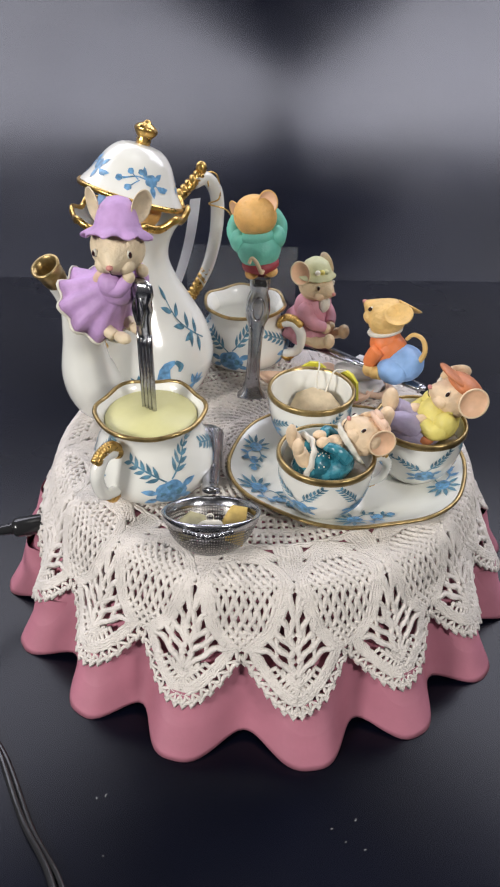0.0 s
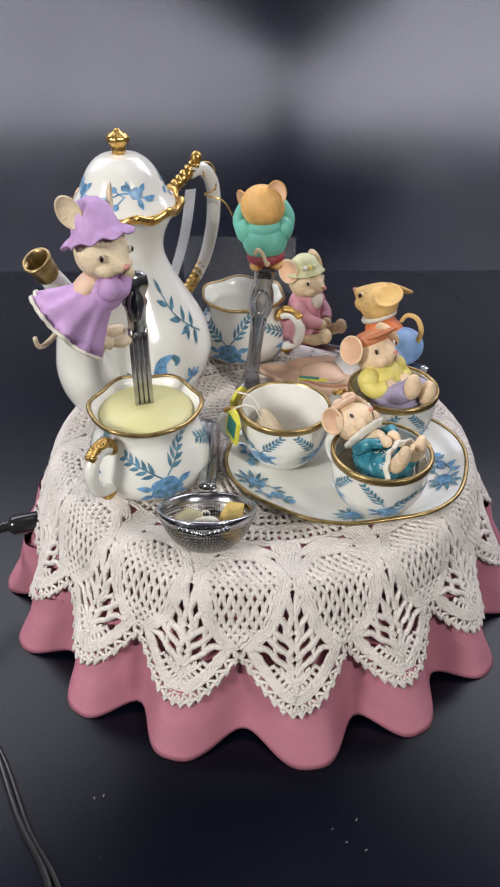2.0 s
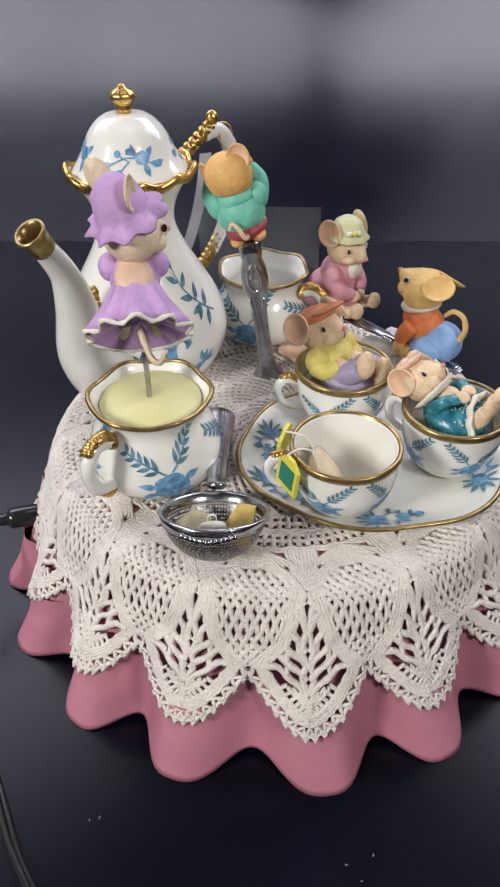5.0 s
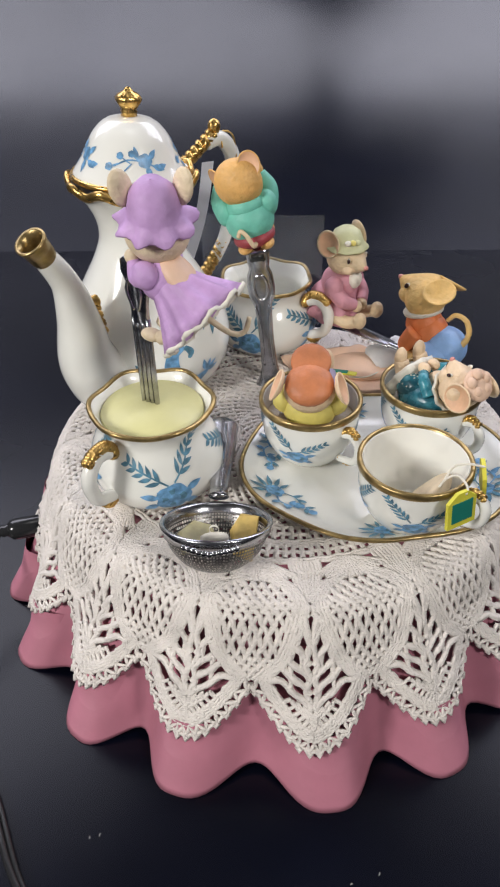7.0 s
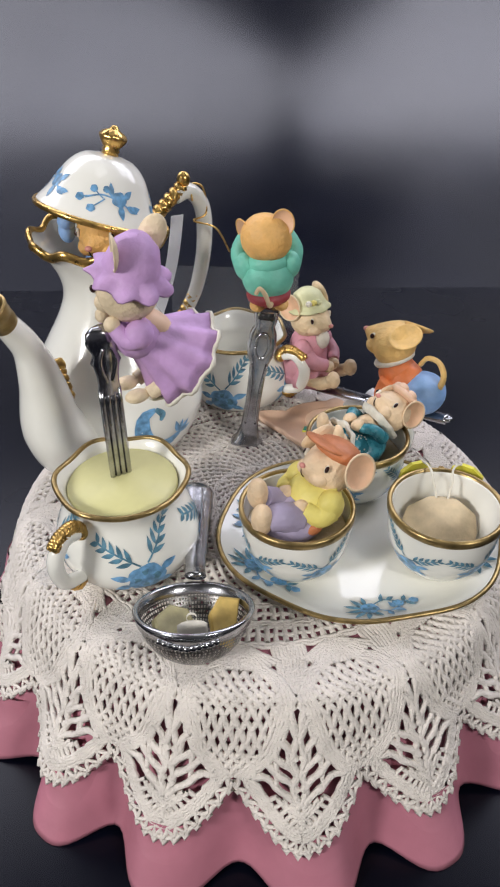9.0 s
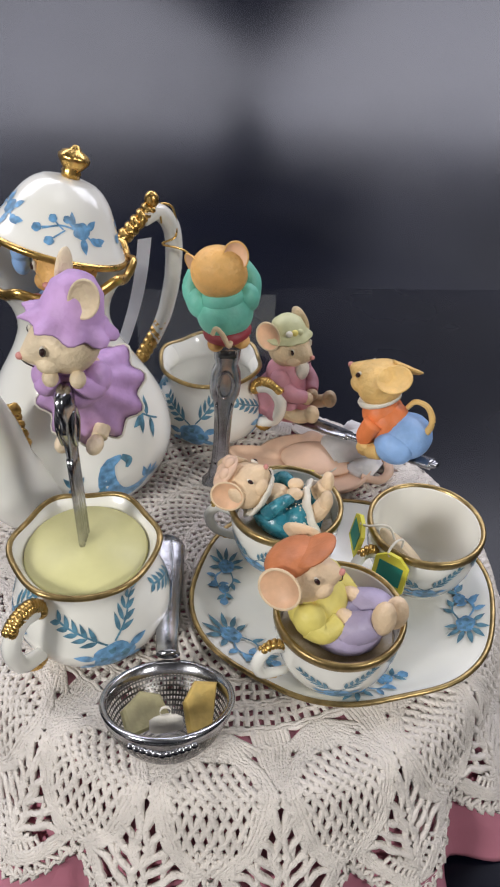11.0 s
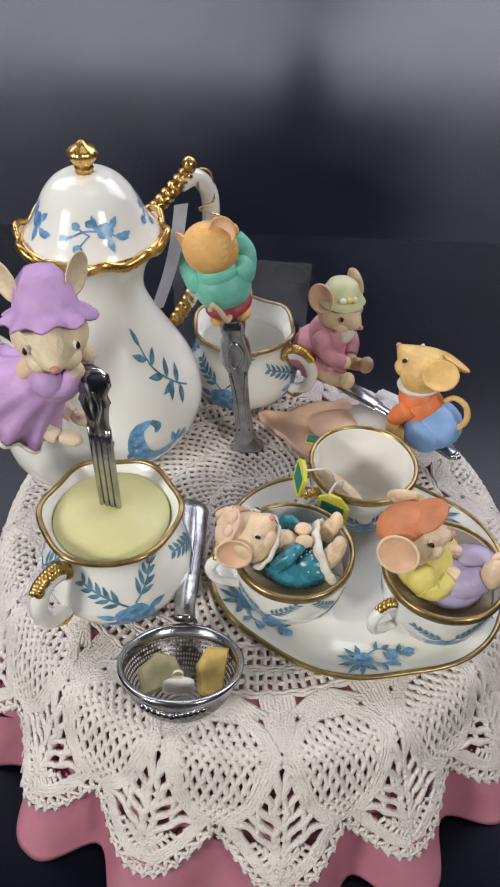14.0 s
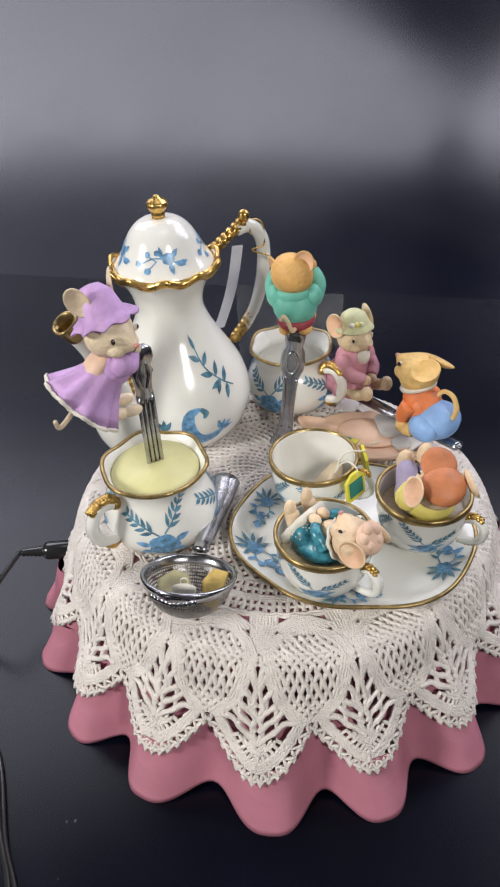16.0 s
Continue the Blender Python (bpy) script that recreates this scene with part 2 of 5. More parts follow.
def build_doily():
    """Crochet, worked in threads: rings of net, shields of close net, and a ladder of bars in every scallop."""
    doily = thing("crochet_doily", "cream cotton crochet doily with pointed scallops draped over the table", "doily")
    store = {"verts": [], "faces": []}
    random.seed(3)

    def strand(pts, r=0.00078, lift=0.0):
        """A thread through (scallop units, metres outward) points."""
        if len(pts) < 2:
            return
        line = [lace_point(scallop_angle(x), d, 0.0012 + lift) for x, d in pts]
        n = len(line)
        vs, fs = store["verts"], store["faces"]
        base = len(vs)
        for i, p in enumerate(line):
            t = (line[min(i + 1, n - 1)] - line[max(i - 1, 0)])
            t = t.normalized() if t.length > 1e-7 else Vector((1, 0, 0))
            d = pts[i][1]
            k = min(1, max(0, (d - 0.092) / 0.016))
            up = Vector(((p.x - CX) * 8 * k, (p.y - CY) * 8 * k, 1.0 - 0.6 * k)).normalized()
            w = t.cross(up).normalized()
            up = w.cross(t)
            g = r * random.uniform(0.84, 1.20)
            for q in range(5):
                a = 2 * math.pi * q / 5
                vs.append(tuple(p + w * (g * math.cos(a)) + up * (g * 0.9 * math.sin(a))))
        for i in range(n - 1):
            for q in range(5):
                q2 = (q + 1) % 5
                fs.append((base + 5 * i + q, base + 5 * i + q2, base + 5 * i + 5 + q2, base + 5 * i + 5 + q))

    def flush(name):
        me = bpy.data.meshes.new(name)
        me.from_pydata(store["verts"], [], store["faces"])
        me.materials.append(LACE)
        me.polygons.foreach_set("use_smooth", [True] * len(me.polygons))
        tagged(new(name, me), kind="stuff").parent = doily
        store["verts"], store["faces"] = [], []

    def hem(x):
        return 0.1245 + 0.0222 * (1 - min(1, abs(2 * x)) ** 1.75)

    def inward(x, off):
        """The place that lies off metres inside the hem, square to it; None past the scallop's side."""
        e = 0.004
        slope = (hem(x + e) - hem(x - e)) / (2 * e * UNIT)
        g = math.sqrt(1 + slope * slope)
        px, pd = x + slope * off / g / UNIT, hem(x) - off / g
        return (px, pd) if abs(px) < 0.5 else None

    SH0, SH1 = 0.0870, 0.1225

    def shield(d):
        """Half the width of the shield of net between two scallops."""
        u = (d - SH0) / (SH1 - SH0)
        return 0.36 * math.sin(math.pi * u ** 0.62) if 0 < u < 1 else 0.0

    def ladder(d):
        """Half the width of the laddered part of a scallop."""
        if d < 0.0965:
            return 0.0
        return max(0.03, 0.5 - shield(d) - 0.125)

    # the top: rings of net with slim upright holes between close rings
    for d0, d1, count in ((0.006, 0.020, 24), (0.022, 0.040, 46), (0.042, 0.060, 70)):
        steps = max(4, int((d1 - d0) / 0.0016))
        turn = SCALLOPS / count * (d1 - d0) / (2 * math.pi * 0.5 * (d0 + d1) / count) * 0.95
        for c in range(count):
            for sg in (1, -1):
                strand([(SCALLOPS * c / count + sg * turn * i / steps, d0 + (d1 - d0) * i / steps) for i in range(steps + 1)], 0.00105, 0.0002 * sg)
    for d0, d1, count in ((0.0625, 0.0685, 128), (0.0715, 0.0775, 144)):
        for c in range(count):
            x = SCALLOPS * c / count
            strand([(x + 0.01 * math.sin(c * 2.3), d0), (x + 0.012 * math.sin(c * 1.7), (d0 + d1) / 2), (x, d1)], 0.00110)
    for d in (0.0655, 0.0745, 0.0205, 0.0216, 0.0405, 0.0416, 0.0605, 0.0618, 0.0690, 0.0702, 0.0713, 0.0780, 0.0792):
        m = max(60, int(2 * math.pi * d / 0.0022))
        strand([(SCALLOPS * i / m, d + 0.0004 * math.sin(i * 1.9)) for i in range(m + 1)], 0.00088)
    flush("centre_net")
    for k in range(SCALLOPS):
        # the shield's net of small round holes, and the close fan that heads it
        mid = k + 0.5
        pitch = 0.0037
        for c in range(-22, 23):
            for sg in (1, -1):
                run = []
                for i in range(0, 46):
                    d = SH0 + 0.002 + 0.0008 * i
                    xm = c * pitch + sg * (d - SH0) * 0.80
                    x = xm / (UNIT * (0.86 + 3.2 * (d - 0.087)))
                    if abs(x) > shield(d) + 0.02 or d > SH1:
                        strand(run, 0.00112, 0.0002 * sg)
                        run = []
                    else:
                        run.append((mid + x + 0.006 * math.sin(i * 1.3 + c), d))
                strand(run, 0.00112, 0.0002 * sg)
        for e in range(4):
            for sg in (1, -1):
                run = []
                for q in range(37):
                    d = SH0 + (SH1 - SH0) * (q / 36) ** 1.25
                    run.append((mid + sg * (shield(d) + (0.010 + 0.031 * e) * (0.4 + 0.6 * min(1, 6 * q / 36))), d - 0.0008 * e * (1 - min(1, q / 9)) + 0.0003 * math.sin(q * 2.1 + e)))
                strand(run, 0.00098, 0.0003)
        for q in range(-9, 10):
            strand([(mid + q * (0.010 + 0.0068 * g), 0.0800 + 0.00175 * g - 0.00012 * q * q * 0.35 * g / 5) for g in range(6)], 0.00098, 0.0003)
        # open net between the heads of the shields
        for q in range(-4, 5):
            strand([(k + q * 0.042, 0.0795), (k + q * 0.040 + 0.012, 0.0840), (k + q * 0.030, 0.0885), (k + q * 0.020 + 0.008, 0.0930), (k + q * 0.012, 0.0975)], 0.00092)
        for e, d in enumerate((0.0842, 0.0888, 0.0934)):
            half = 0.5 - shield(d) - 0.10 if d > SH0 else 0.30
            strand([(k + half * (q / 6 - 1), d + 0.0006 * math.cos(q * 2.0 + e)) for q in range(13)], 0.00092)
        # close bands down both sides of the ladder
        for sg in (1, -1):
            for e in (0.0, 0.030):
                strand([(k + sg * (ladder(d) + e), d + 0.0003 * math.sin(i * 2.1 + e * 40)) for i, d in ((q, 0.0970 + 0.0010 * q) for q in range(40)) if d < hem(ladder(d) + e) - 0.006], 0.00098, 0.0003)
        # the middle column: two strands that part and meet round an eye
        for sg in (1, -1):
            strand([(k + sg * (0.010 + 0.040 * abs(math.sin(q * 0.33)) ** 1.5), 0.0985 + 0.00110 * q) for q in range(31)], 0.00130, 0.0003)
        # stout bars that curve up and out to the bands, with short posts between them
        for b in range(7):
            d0 = 0.1035 + 0.0055 * b
            for sg in (1, -1):
                run = []
                for q in range(14):
                    x = 0.018 + 0.032 * q
                    d = d0 - 0.0100 * math.sin(math.pi / 2 * min(1, q / 10)) - 0.0006 * math.sin(q * 1.1)
                    if x > ladder(d) + 0.03 or d > hem(x) - 0.0105:
                        break
                    run.append((k + sg * x, d))
                strand(run, 0.00140)
                if len(run) > 5 and b > 1:
                    for f in ((0.45, 0.85) if b % 2 else (0.65,)):
                        x, d = run[int(len(run) * f)]
                        strand([(x, d), (x - sg * 0.006, d - 0.0027), (x + sg * 0.004, d - 0.0055)], 0.00100)
        # the fan along the hem: close rows, a row of slits, close rows, open triangles and the knotted edge
        span = [-0.5 + q / 48 for q in range(49)]

        def row(off, r, lim=0.5, lift=0.0002):
            run = []
            for i, x in enumerate(span):
                p = inward(x, off + 0.0003 * math.sin(i * 2.3)) if abs(x) <= lim else None
                if p:
                    run.append((k + p[0], p[1]))
            strand(run, r, lift)
        for off in (0.0036, 0.0047, 0.0058, 0.0068):
            row(off, 0.00098)
        for off, lim in ((0.0103, 0.36), (0.0114, 0.34), (0.0125, 0.30)):
            row(off, 0.00095, lim, 0.0001)
        for q in range(17):
            x = -0.36 + 0.045 * q
            run = [inward(x, o) for o in (0.0064, 0.0084, 0.0106)]
            if all(run):
                strand([(k + p[0], p[1]) for p in run], 0.00090)
        zig = []
        for q in range(57):
            p = inward(-0.5 + q / 56, 0.0036 * abs((q % 4) - 2) / 2.0 - 0.0006)
            if p:
                zig.append((k + p[0], p[1]))
        strand(zig, 0.00088, 0.0001)
        strand([(k + x, hem(x) + 0.0010 * math.sin(math.pi * (x + 0.5) * 14) ** 2) for x in [-0.5 + q / 96 for q in range(97)]], 0.00092)
        for q in range(14):
            x = -0.5 + (q + 0.5) / 14
            strand([(k + x - 0.015, hem(x) + 0.0006), (k + x, hem(x) + 0.0024), (k + x + 0.015, hem(x) + 0.0006)], 0.00115, 0.0003)
        flush("scallop")


# ---- china ----
def surface_point(m, prof, a, z, lift=0.00025, warp=None):
    r = at_height(prof, z)
    rr, zz = warp(a, r, z) if warp else (r, z)
    return m @ Vector(((rr + lift) * math.cos(a), (rr + lift) * math.sin(a), zz))


def leaf(bm, put, x, y, ang, length, width, mi=0):
    """A painted leaf on a surface: put(x, y) gives the place in 3D of a point of the flat drawing, in metres."""
    n = 6
    mid, up, dn = [], [], []
    ca, sa = math.cos(ang), math.sin(ang)
    for i in range(n + 1):
        f = i / n
        w = width * math.sin(math.pi * f ** 0.8) * 0.5
        for lst, s in ((mid, 0), (up, w), (dn, -w)):
            lst.append(bm.verts.new(put(x + ca * length * f - sa * s, y + sa * length * f + ca * s)))
    for i in range(n):
        for u, v in ((mid, up), (dn, mid)):
            bm.faces.new((u[i], u[i + 1], v[i + 1], v[i])).material_index = mi


def stem(bm, put, pts, width, mi=0):
    """A painted stroke; width is a number or a list along it."""
    width = width if isinstance(width, (list, tuple)) else (width, width)
    path = smooth_path([(x, y, 0) for x, y in pts], 14)
    rows = []
    for i, p in enumerate(path):
        d = (path[min(i + 1, 13)] - path[max(i - 1, 0)]).normalized()
        u = i / 13 * (len(width) - 1)
        k = min(int(u), len(width) - 2)
        s = Vector((-d.y, d.x, 0)) * (width[k] + (width[k + 1] - width[k]) * (u - k)) / 2
        rows.append([put(p.x - s.x, p.y - s.y), put(p.x + s.x, p.y + s.y)])
    grid_faces(bm, rows, mi, loop_u=False)


def rose(bm, put, x, y, r, mi=0, mj=1):
    """A painted rose: a wavy disc with petals drawn over it."""
    c = bm.verts.new(put(x, y))
    last = None
    for h in (0.35, 0.7, 1.0):
        ring = []
        for i in range(22):
            a = 2 * math.pi * i / 22
            g = h * r * (0.84 + 0.16 * abs(math.cos(2.5 * a)))
            ring.append(bm.verts.new(put(x + g * math.cos(a), y + g * math.sin(a) * 0.9)))
        for i in range(22):
            n = (i + 1) % 22
            f = bm.faces.new((c, ring[i], ring[n]) if last is None else (last[i], ring[i], ring[n], last[n]))
            f.material_index = mj if h == 0.7 and i % 5 in (0, 1) else mi
        last = ring


def spray(bm, put, s=1.0, flip=1, berries=True):
    """A rose with two fern-like sprigs, as painted on the jugs and cups."""
    for base, heading, count in (((-0.0005, 0.002), 2.66, 5), ((0.001, 0.0025), 0.92, 6)):
        L = 0.0125 * s if count == 6 else 0.0105 * s
        px, py = base[0] * s * flip, base[1] * s
        tip = (px + flip * math.cos(heading) * L, py + math.sin(heading) * L)
        stem(bm, put, [(px, py), ((px + tip[0]) / 2 + 0.0006 * s, (py + tip[1]) / 2), tip], 0.0004 * s, 1)
        for i in range(count):
            f = (i + 1) / count
            x, y = px + (tip[0] - px) * f, py + (tip[1] - py) * f
            hd = heading if flip > 0 else math.pi - heading
            for t in (0.75, -0.75):
                leaf(bm, put, x, y, hd + t * 0.9, 0.0036 * s * (1.1 - 0.45 * f), 0.00105 * s, 1)
    rose(bm, put, 0.0005 * s, -0.0015 * s, 0.0044 * s)
    for i, (dx, dy, an) in enumerate(((-0.003, -0.003, 3.6), (0.003, -0.003, -0.4), (-0.003, -0.001, 3.0), (0.0035, 0.0, 0.3))):
        leaf(bm, put, dx * s, dy * s, an, 0.0042 * s, 0.0019 * s, 0)


def berry_sprig(bm, put, s=1.0):
    """A branch with berries, as painted on the lid and plate."""
    stem(bm, put, [(-0.007 * s, -0.001 * s), (-0.002 * s, 0.001 * s), (0.004 * s, 0.0), (0.008 * s, -0.0025 * s)], 0.0005 * s, 0)
    for x, y, r in ((-0.0085, -0.0012, 0.0014), (-0.005, 0.0022, 0.0013), (-0.0045, -0.0035, 0.0013), (-0.001, 0.0028, 0.0012)):
        rose(bm, put, x * s, y * s, r * s, 0, 0)
        stem(bm, put, [(x * s, y * s), ((x + 0.002) * s, y * s * 0.4), ((x + 0.0035) * s, 0.0)], 0.0004 * s, 0)
    rose(bm, put, 0.0035 * s, 0.0006 * s, 0.0026 * s, 0, 0)
    for x, y, an in ((0.005, 0.001, 0.7), (0.006, -0.001, -0.4), (0.004, -0.001, -1.4), (0.007, -0.002, 0.2), (0.001, 0.001, 1.8)):
        leaf(bm, put, x * s, y * s, an, 0.0042 * s, 0.002 * s, 0)


def plate_sprig(bm, put, s=1.0):
    """An open rose with a fan of leaves, a bent branch, a bud and a berry, as painted on the plate."""
    rose(bm, put, -0.0045 * s, 0.0008 * s, 0.0030 * s)
    for an, ln in ((1.7, 0.0042), (2.2, 0.0048), (2.7, 0.0052), (3.2, 0.0054), (3.7, 0.0048), (4.3, 0.0036), (1.0, 0.0036)):
        leaf(bm, put, (-0.0045 + 0.0022 * math.cos(an)) * s, (0.0008 + 0.0022 * math.sin(an)) * s, an, ln * s, 0.0014 * s, 1)
    stem(bm, put, [(-0.002 * s, 0.0015 * s), (0.001 * s, 0.0028 * s), (0.004 * s, 0.0012 * s), (0.0055 * s, -0.0012 * s), (0.0090 * s, -0.0012 * s)], (0.0004 * s, 0.0008 * s, 0.0005 * s, 0.0004 * s), 0)
    stem(bm, put, [(-0.0030 * s, -0.0012 * s), (0.0004 * s, -0.0030 * s), (0.0045 * s, -0.0020 * s)], 0.0005 * s, 1)
    rose(bm, put, 0.0046 * s, -0.0008 * s, 0.0019 * s, 0, 1)
    rose(bm, put, 0.0098 * s, -0.0010 * s, 0.0015 * s, 0, 0)
    for x, y, an in ((0.0005, 0.0026, 1.4), (0.0022, 0.0022, 0.5), (0.0036, 0.0014, 1.2), (0.0030, 0.0012, -1.9), (-0.0005, -0.0026, -1.2), (0.0015, -0.0028, -0.4), (0.0064, -0.0014, -0.9), (0.0070, -0.0012, 0.8)):
        leaf(bm, put, x * s, y * s, an, 0.0034 * s, 0.0015 * s, 1 if y < 0 else 0)


def wavy(n, amp_r, amp_z, z0, z1, phase=0.0):
    """Scallops that grow from height z0 to z1."""
    def warp(a, r, z):
        k = min(1, max(0, (z - z0) / (z1 - z0)))
        w = math.cos(n * (a - phase))
        return r * (1 + amp_r * w * k), z + amp_z * w * k
    return warp


def scroll(bm, c, r, turns, m, mi=0, thick=0.0012):
    pts = []
    for i in range(16):
        a = turns * 2 * math.pi * i / 15
        g = r * (1 - 0.7 * i / 15)
        pts.append(m @ Vector((c[0] + g * math.cos(a), c[1], c[2] + g * math.sin(a))))
    tube(bm, pts, [thick, thick * 0.6], 8, mi, 40)


def rope(bm, pts, r, mi=0, n=60):
    """A cast rope-like ornament: two strands wound round each other."""
    path = smooth_path(pts, n)
    for ph in (0, math.pi):
        out = []
        for i, p in enumerate(path):
            d = (path[min(i + 1, n - 1)] - path[max(i - 1, 0)]).normalized()
            s = d.cross(Vector((0.3, 0.9, 0.1))).normalized()
            w = s.cross(d)
            t = ph + i * 0.75
            out.append(p + (s * math.cos(t) + w * math.sin(t)) * r * 0.55)
        tube(bm, out, r * 0.62, 7, mi, n)


JUG = fine([(0.0165, 0.0005), (0.0205, 0.001), (0.0258, 0.0050), (0.0284, 0.011), (0.0284, 0.017), (0.0258, 0.025), (0.0230, 0.030), (0.0225, 0.0335), (0.0240, 0.0378), (0.0258, 0.0402)])


def build_jug(name, label, m, spray_at, full):
    jug = thing(name, label, "jug", m)
    warp = wavy(6, 0.025, 0.0006, 0.029, 0.040, 0.1)
    inner = [(r - 0.0016, z) for r, z in reversed(JUG) if z > 0.004]
    bm = bmesh.new()
    lathe(bm, [(0.00002, 0.001)] + JUG + inner + [(0.00002, 0.004)], 72, warp)
    part("body", bm, CHINA, jug)
    bm = bmesh.new()
    rows = []
    for j in range(96):
        a = 2 * math.pi * j / 96
        rr, zz = warp(a, 0.0252, 0.0402)
        rows.append([(Vector(((rr + 0.0011 * math.cos(b)) * math.cos(a), (rr + 0.0011 * math.cos(b)) * math.sin(a), zz + 0.0011 * math.sin(b)))) for b in [2 * math.pi * i / 8 for i in range(8)]])
    grid_faces(bm, rows, loop_v=True)
    part("gilt_rim", bm, DULLGOLD, jug)
    bm = bmesh.new()
    tube(bm, [(-0.025, 0, 0.031), (-0.034, 0, 0.034), (-0.0400, 0, 0.027), (-0.0375, 0, 0.016), (-0.0285, 0, 0.0115)], [0.0024, 0.003, 0.0032, 0.003, 0.0026], 12, n=30)
    part("handle", bm, CHINA, jug)
    bm = bmesh.new()
    rope(bm, [(-0.0255, 0, 0.0325), (-0.029, 0, 0.0362), (-0.035, 0, 0.0365), (-0.0395, 0, 0.0340)], 0.0024)
    blob(bm, (-0.026, 0, 0.0315), (0.0028, 0.0034, 0.0032))
    part("handle_top_scroll", bm, GOLD, jug)
    bm = bmesh.new()
    rope(bm, [(-0.0288, 0, 0.0105), (-0.0315, 0, 0.0095), (-0.0345, 0, 0.0125)], 0.0022, n=24)
    part("handle_foot_scroll", bm, GOLD, jug)
    for a0 in spray_at:
        bm = bmesh.new()
        put = lambda x, y: surface_point(Matrix(), JUG, math.radians(a0) + x / 0.028, 0.0150 + y, warp=warp)
        spray(bm, put, 1.78)
        tagged(part("painted_rose_spray", bm, [BLUE, BLUEGREEN], jug), kind="stuff")
    if full:
        bm = bmesh.new()
        lathe(bm, [(0.00002, 0.024), (0.0205, 0.024), (0.0213, 0.0245), (0.0215, 0.0366), (0.0210, 0.0377), (0.00002, 0.0379)], 64)
        part("cream_filling", bm, CREAM, jug, "pale yellow resin disc of cream")
    return jug


POT = fine([(0.022, 0.0005), (0.0285, 0.002), (0.0352, 0.010), (0.0390, 0.020), (0.0392, 0.028), (0.0358, 0.040), (0.0280, 0.054), (0.0212, 0.066), (0.0176, 0.076), (0.0184, 0.085), (0.0225, 0.0935), (0.0280, 0.100)], 60)
POT_AT = pose(-0.0592, 0.0475, TOP + 0.001)


def build_pot():
    pot = thing("teapot", "tall white china teapot with blue flowers and gilt wavy rim", "teapot", POT_AT)
    warp = wavy(10, 0.025, 0.0013, 0.090, 0.100)
    inner = [(r - 0.0016, z) for r, z in reversed(POT) if z > 0.03]
    bm = bmesh.new()
    lathe(bm, [(0.001, 0.001)] + POT + inner + [(0.001, 0.03)], 80, warp)
    part("body", bm, CHINA, pot)
    bm = bmesh.new()
    rows = []
    for j in range(120):
        a = 2 * math.pi * j / 120
        rr, zz = warp(a, 0.0274, 0.100)
        rows.append([Vector(((rr + 0.0013 * math.cos(b)) * math.cos(a), (rr + 0.0013 * math.cos(b)) * math.sin(a), zz + 0.0021 * math.sin(b))) for b in [2 * math.pi * i / 8 for i in range(8)]])
    grid_faces(bm, rows, loop_v=True)
    part("gilt_rim", bm, GOLD, pot)
    # spout, towards the front and left
    bm = bmesh.new()
    tube(bm, [(-0.010, -0.022, 0.012), (-0.0165, -0.035, 0.020), (-0.0205, -0.042, 0.035), (-0.0210, -0.044, 0.055), (-0.0228, -0.047, 0.073), (-0.0275, -0.0535, 0.0875)], [0.016, 0.0155, 0.0130, 0.0092, 0.0060, 0.0047], 20, n=40)
    part("spout", bm, CHINA, pot)
    bm = bmesh.new()
    d = Vector((-0.0055, -0.0075, 0.0155)).normalized()
    m = Matrix.Translation((-0.0272, -0.0531, 0.0865)) @ d.to_track_quat("Z", "Y").to_matrix().to_4x4() @ Matrix.Scale(0.88, 4)
    lathe(bm, [(0.0052, -0.001), (0.0058, 0.0), (0.0056, 0.0015), (0.0062, 0.002), (0.0057, 0.0032), (0.0063, 0.0038), (0.0059, 0.005), (0.0065, 0.0056), (0.0066, 0.008), (0.0075, 0.0105), (0.0074, 0.0115), (0.0060, 0.0112), (0.0050, 0.007), (0.0040, 0.001)], 32, m=m)
    part("spout_mouth", bm, DULLGOLD, pot, "antique gold ribbed mouth")
    bm = bmesh.new()
    rope(bm, [(-0.0165, -0.0335, 0.060), (-0.0150, -0.0345, 0.053), (-0.0125, -0.0375, 0.044)], 0.0022, n=26)
    blob(bm, (-0.0160, -0.0335, 0.058), (0.0028, 0.0024, 0.003))
    part("spout_ornament", bm, GOLD, pot)
    # handle, towards the back and right
    bm = bmesh.new()
    tube(bm, [(0.030, 0.032, 0.105), (0.036, 0.038, 0.1055), (0.041, 0.043, 0.096), (0.041, 0.043, 0.078), (0.037, 0.039, 0.060), (0.031, 0.033, 0.048)], [0.0032, 0.0036, 0.0038, 0.0037, 0.0034, 0.0030], 14, n=40)
    part("handle", bm, CHINA, pot)
    bm = bmesh.new()
    rope(bm, [(0.020, 0.020, 0.099), (0.026, 0.027, 0.1035), (0.0325, 0.0345, 0.1085)], 0.0029, n=28)
    blob(bm, (0.0335, 0.0355, 0.1115), (0.0030, 0.0030, 0.0035))
    blob(bm, (0.019, 0.020, 0.0975), (0.0035, 0.0035, 0.0045))
    part("handle_top_scroll", bm, GOLD, pot)
    bm = bmesh.new()
    rope(bm, [(0.036, 0.038, 0.057), (0.031, 0.033, 0.049), (0.026, 0.027, 0.043)], 0.0030, n=30)
    part("handle_foot_scroll", bm, GOLD, pot)
    put = lambda a0, z0: (lambda x, y: surface_point(Matrix(), POT, math.radians(a0) + 1.3 * x / 0.036, z0 + 1.3 * y, warp=warp))
    bm = bmesh.new()
    p = put(-55, 0.023)
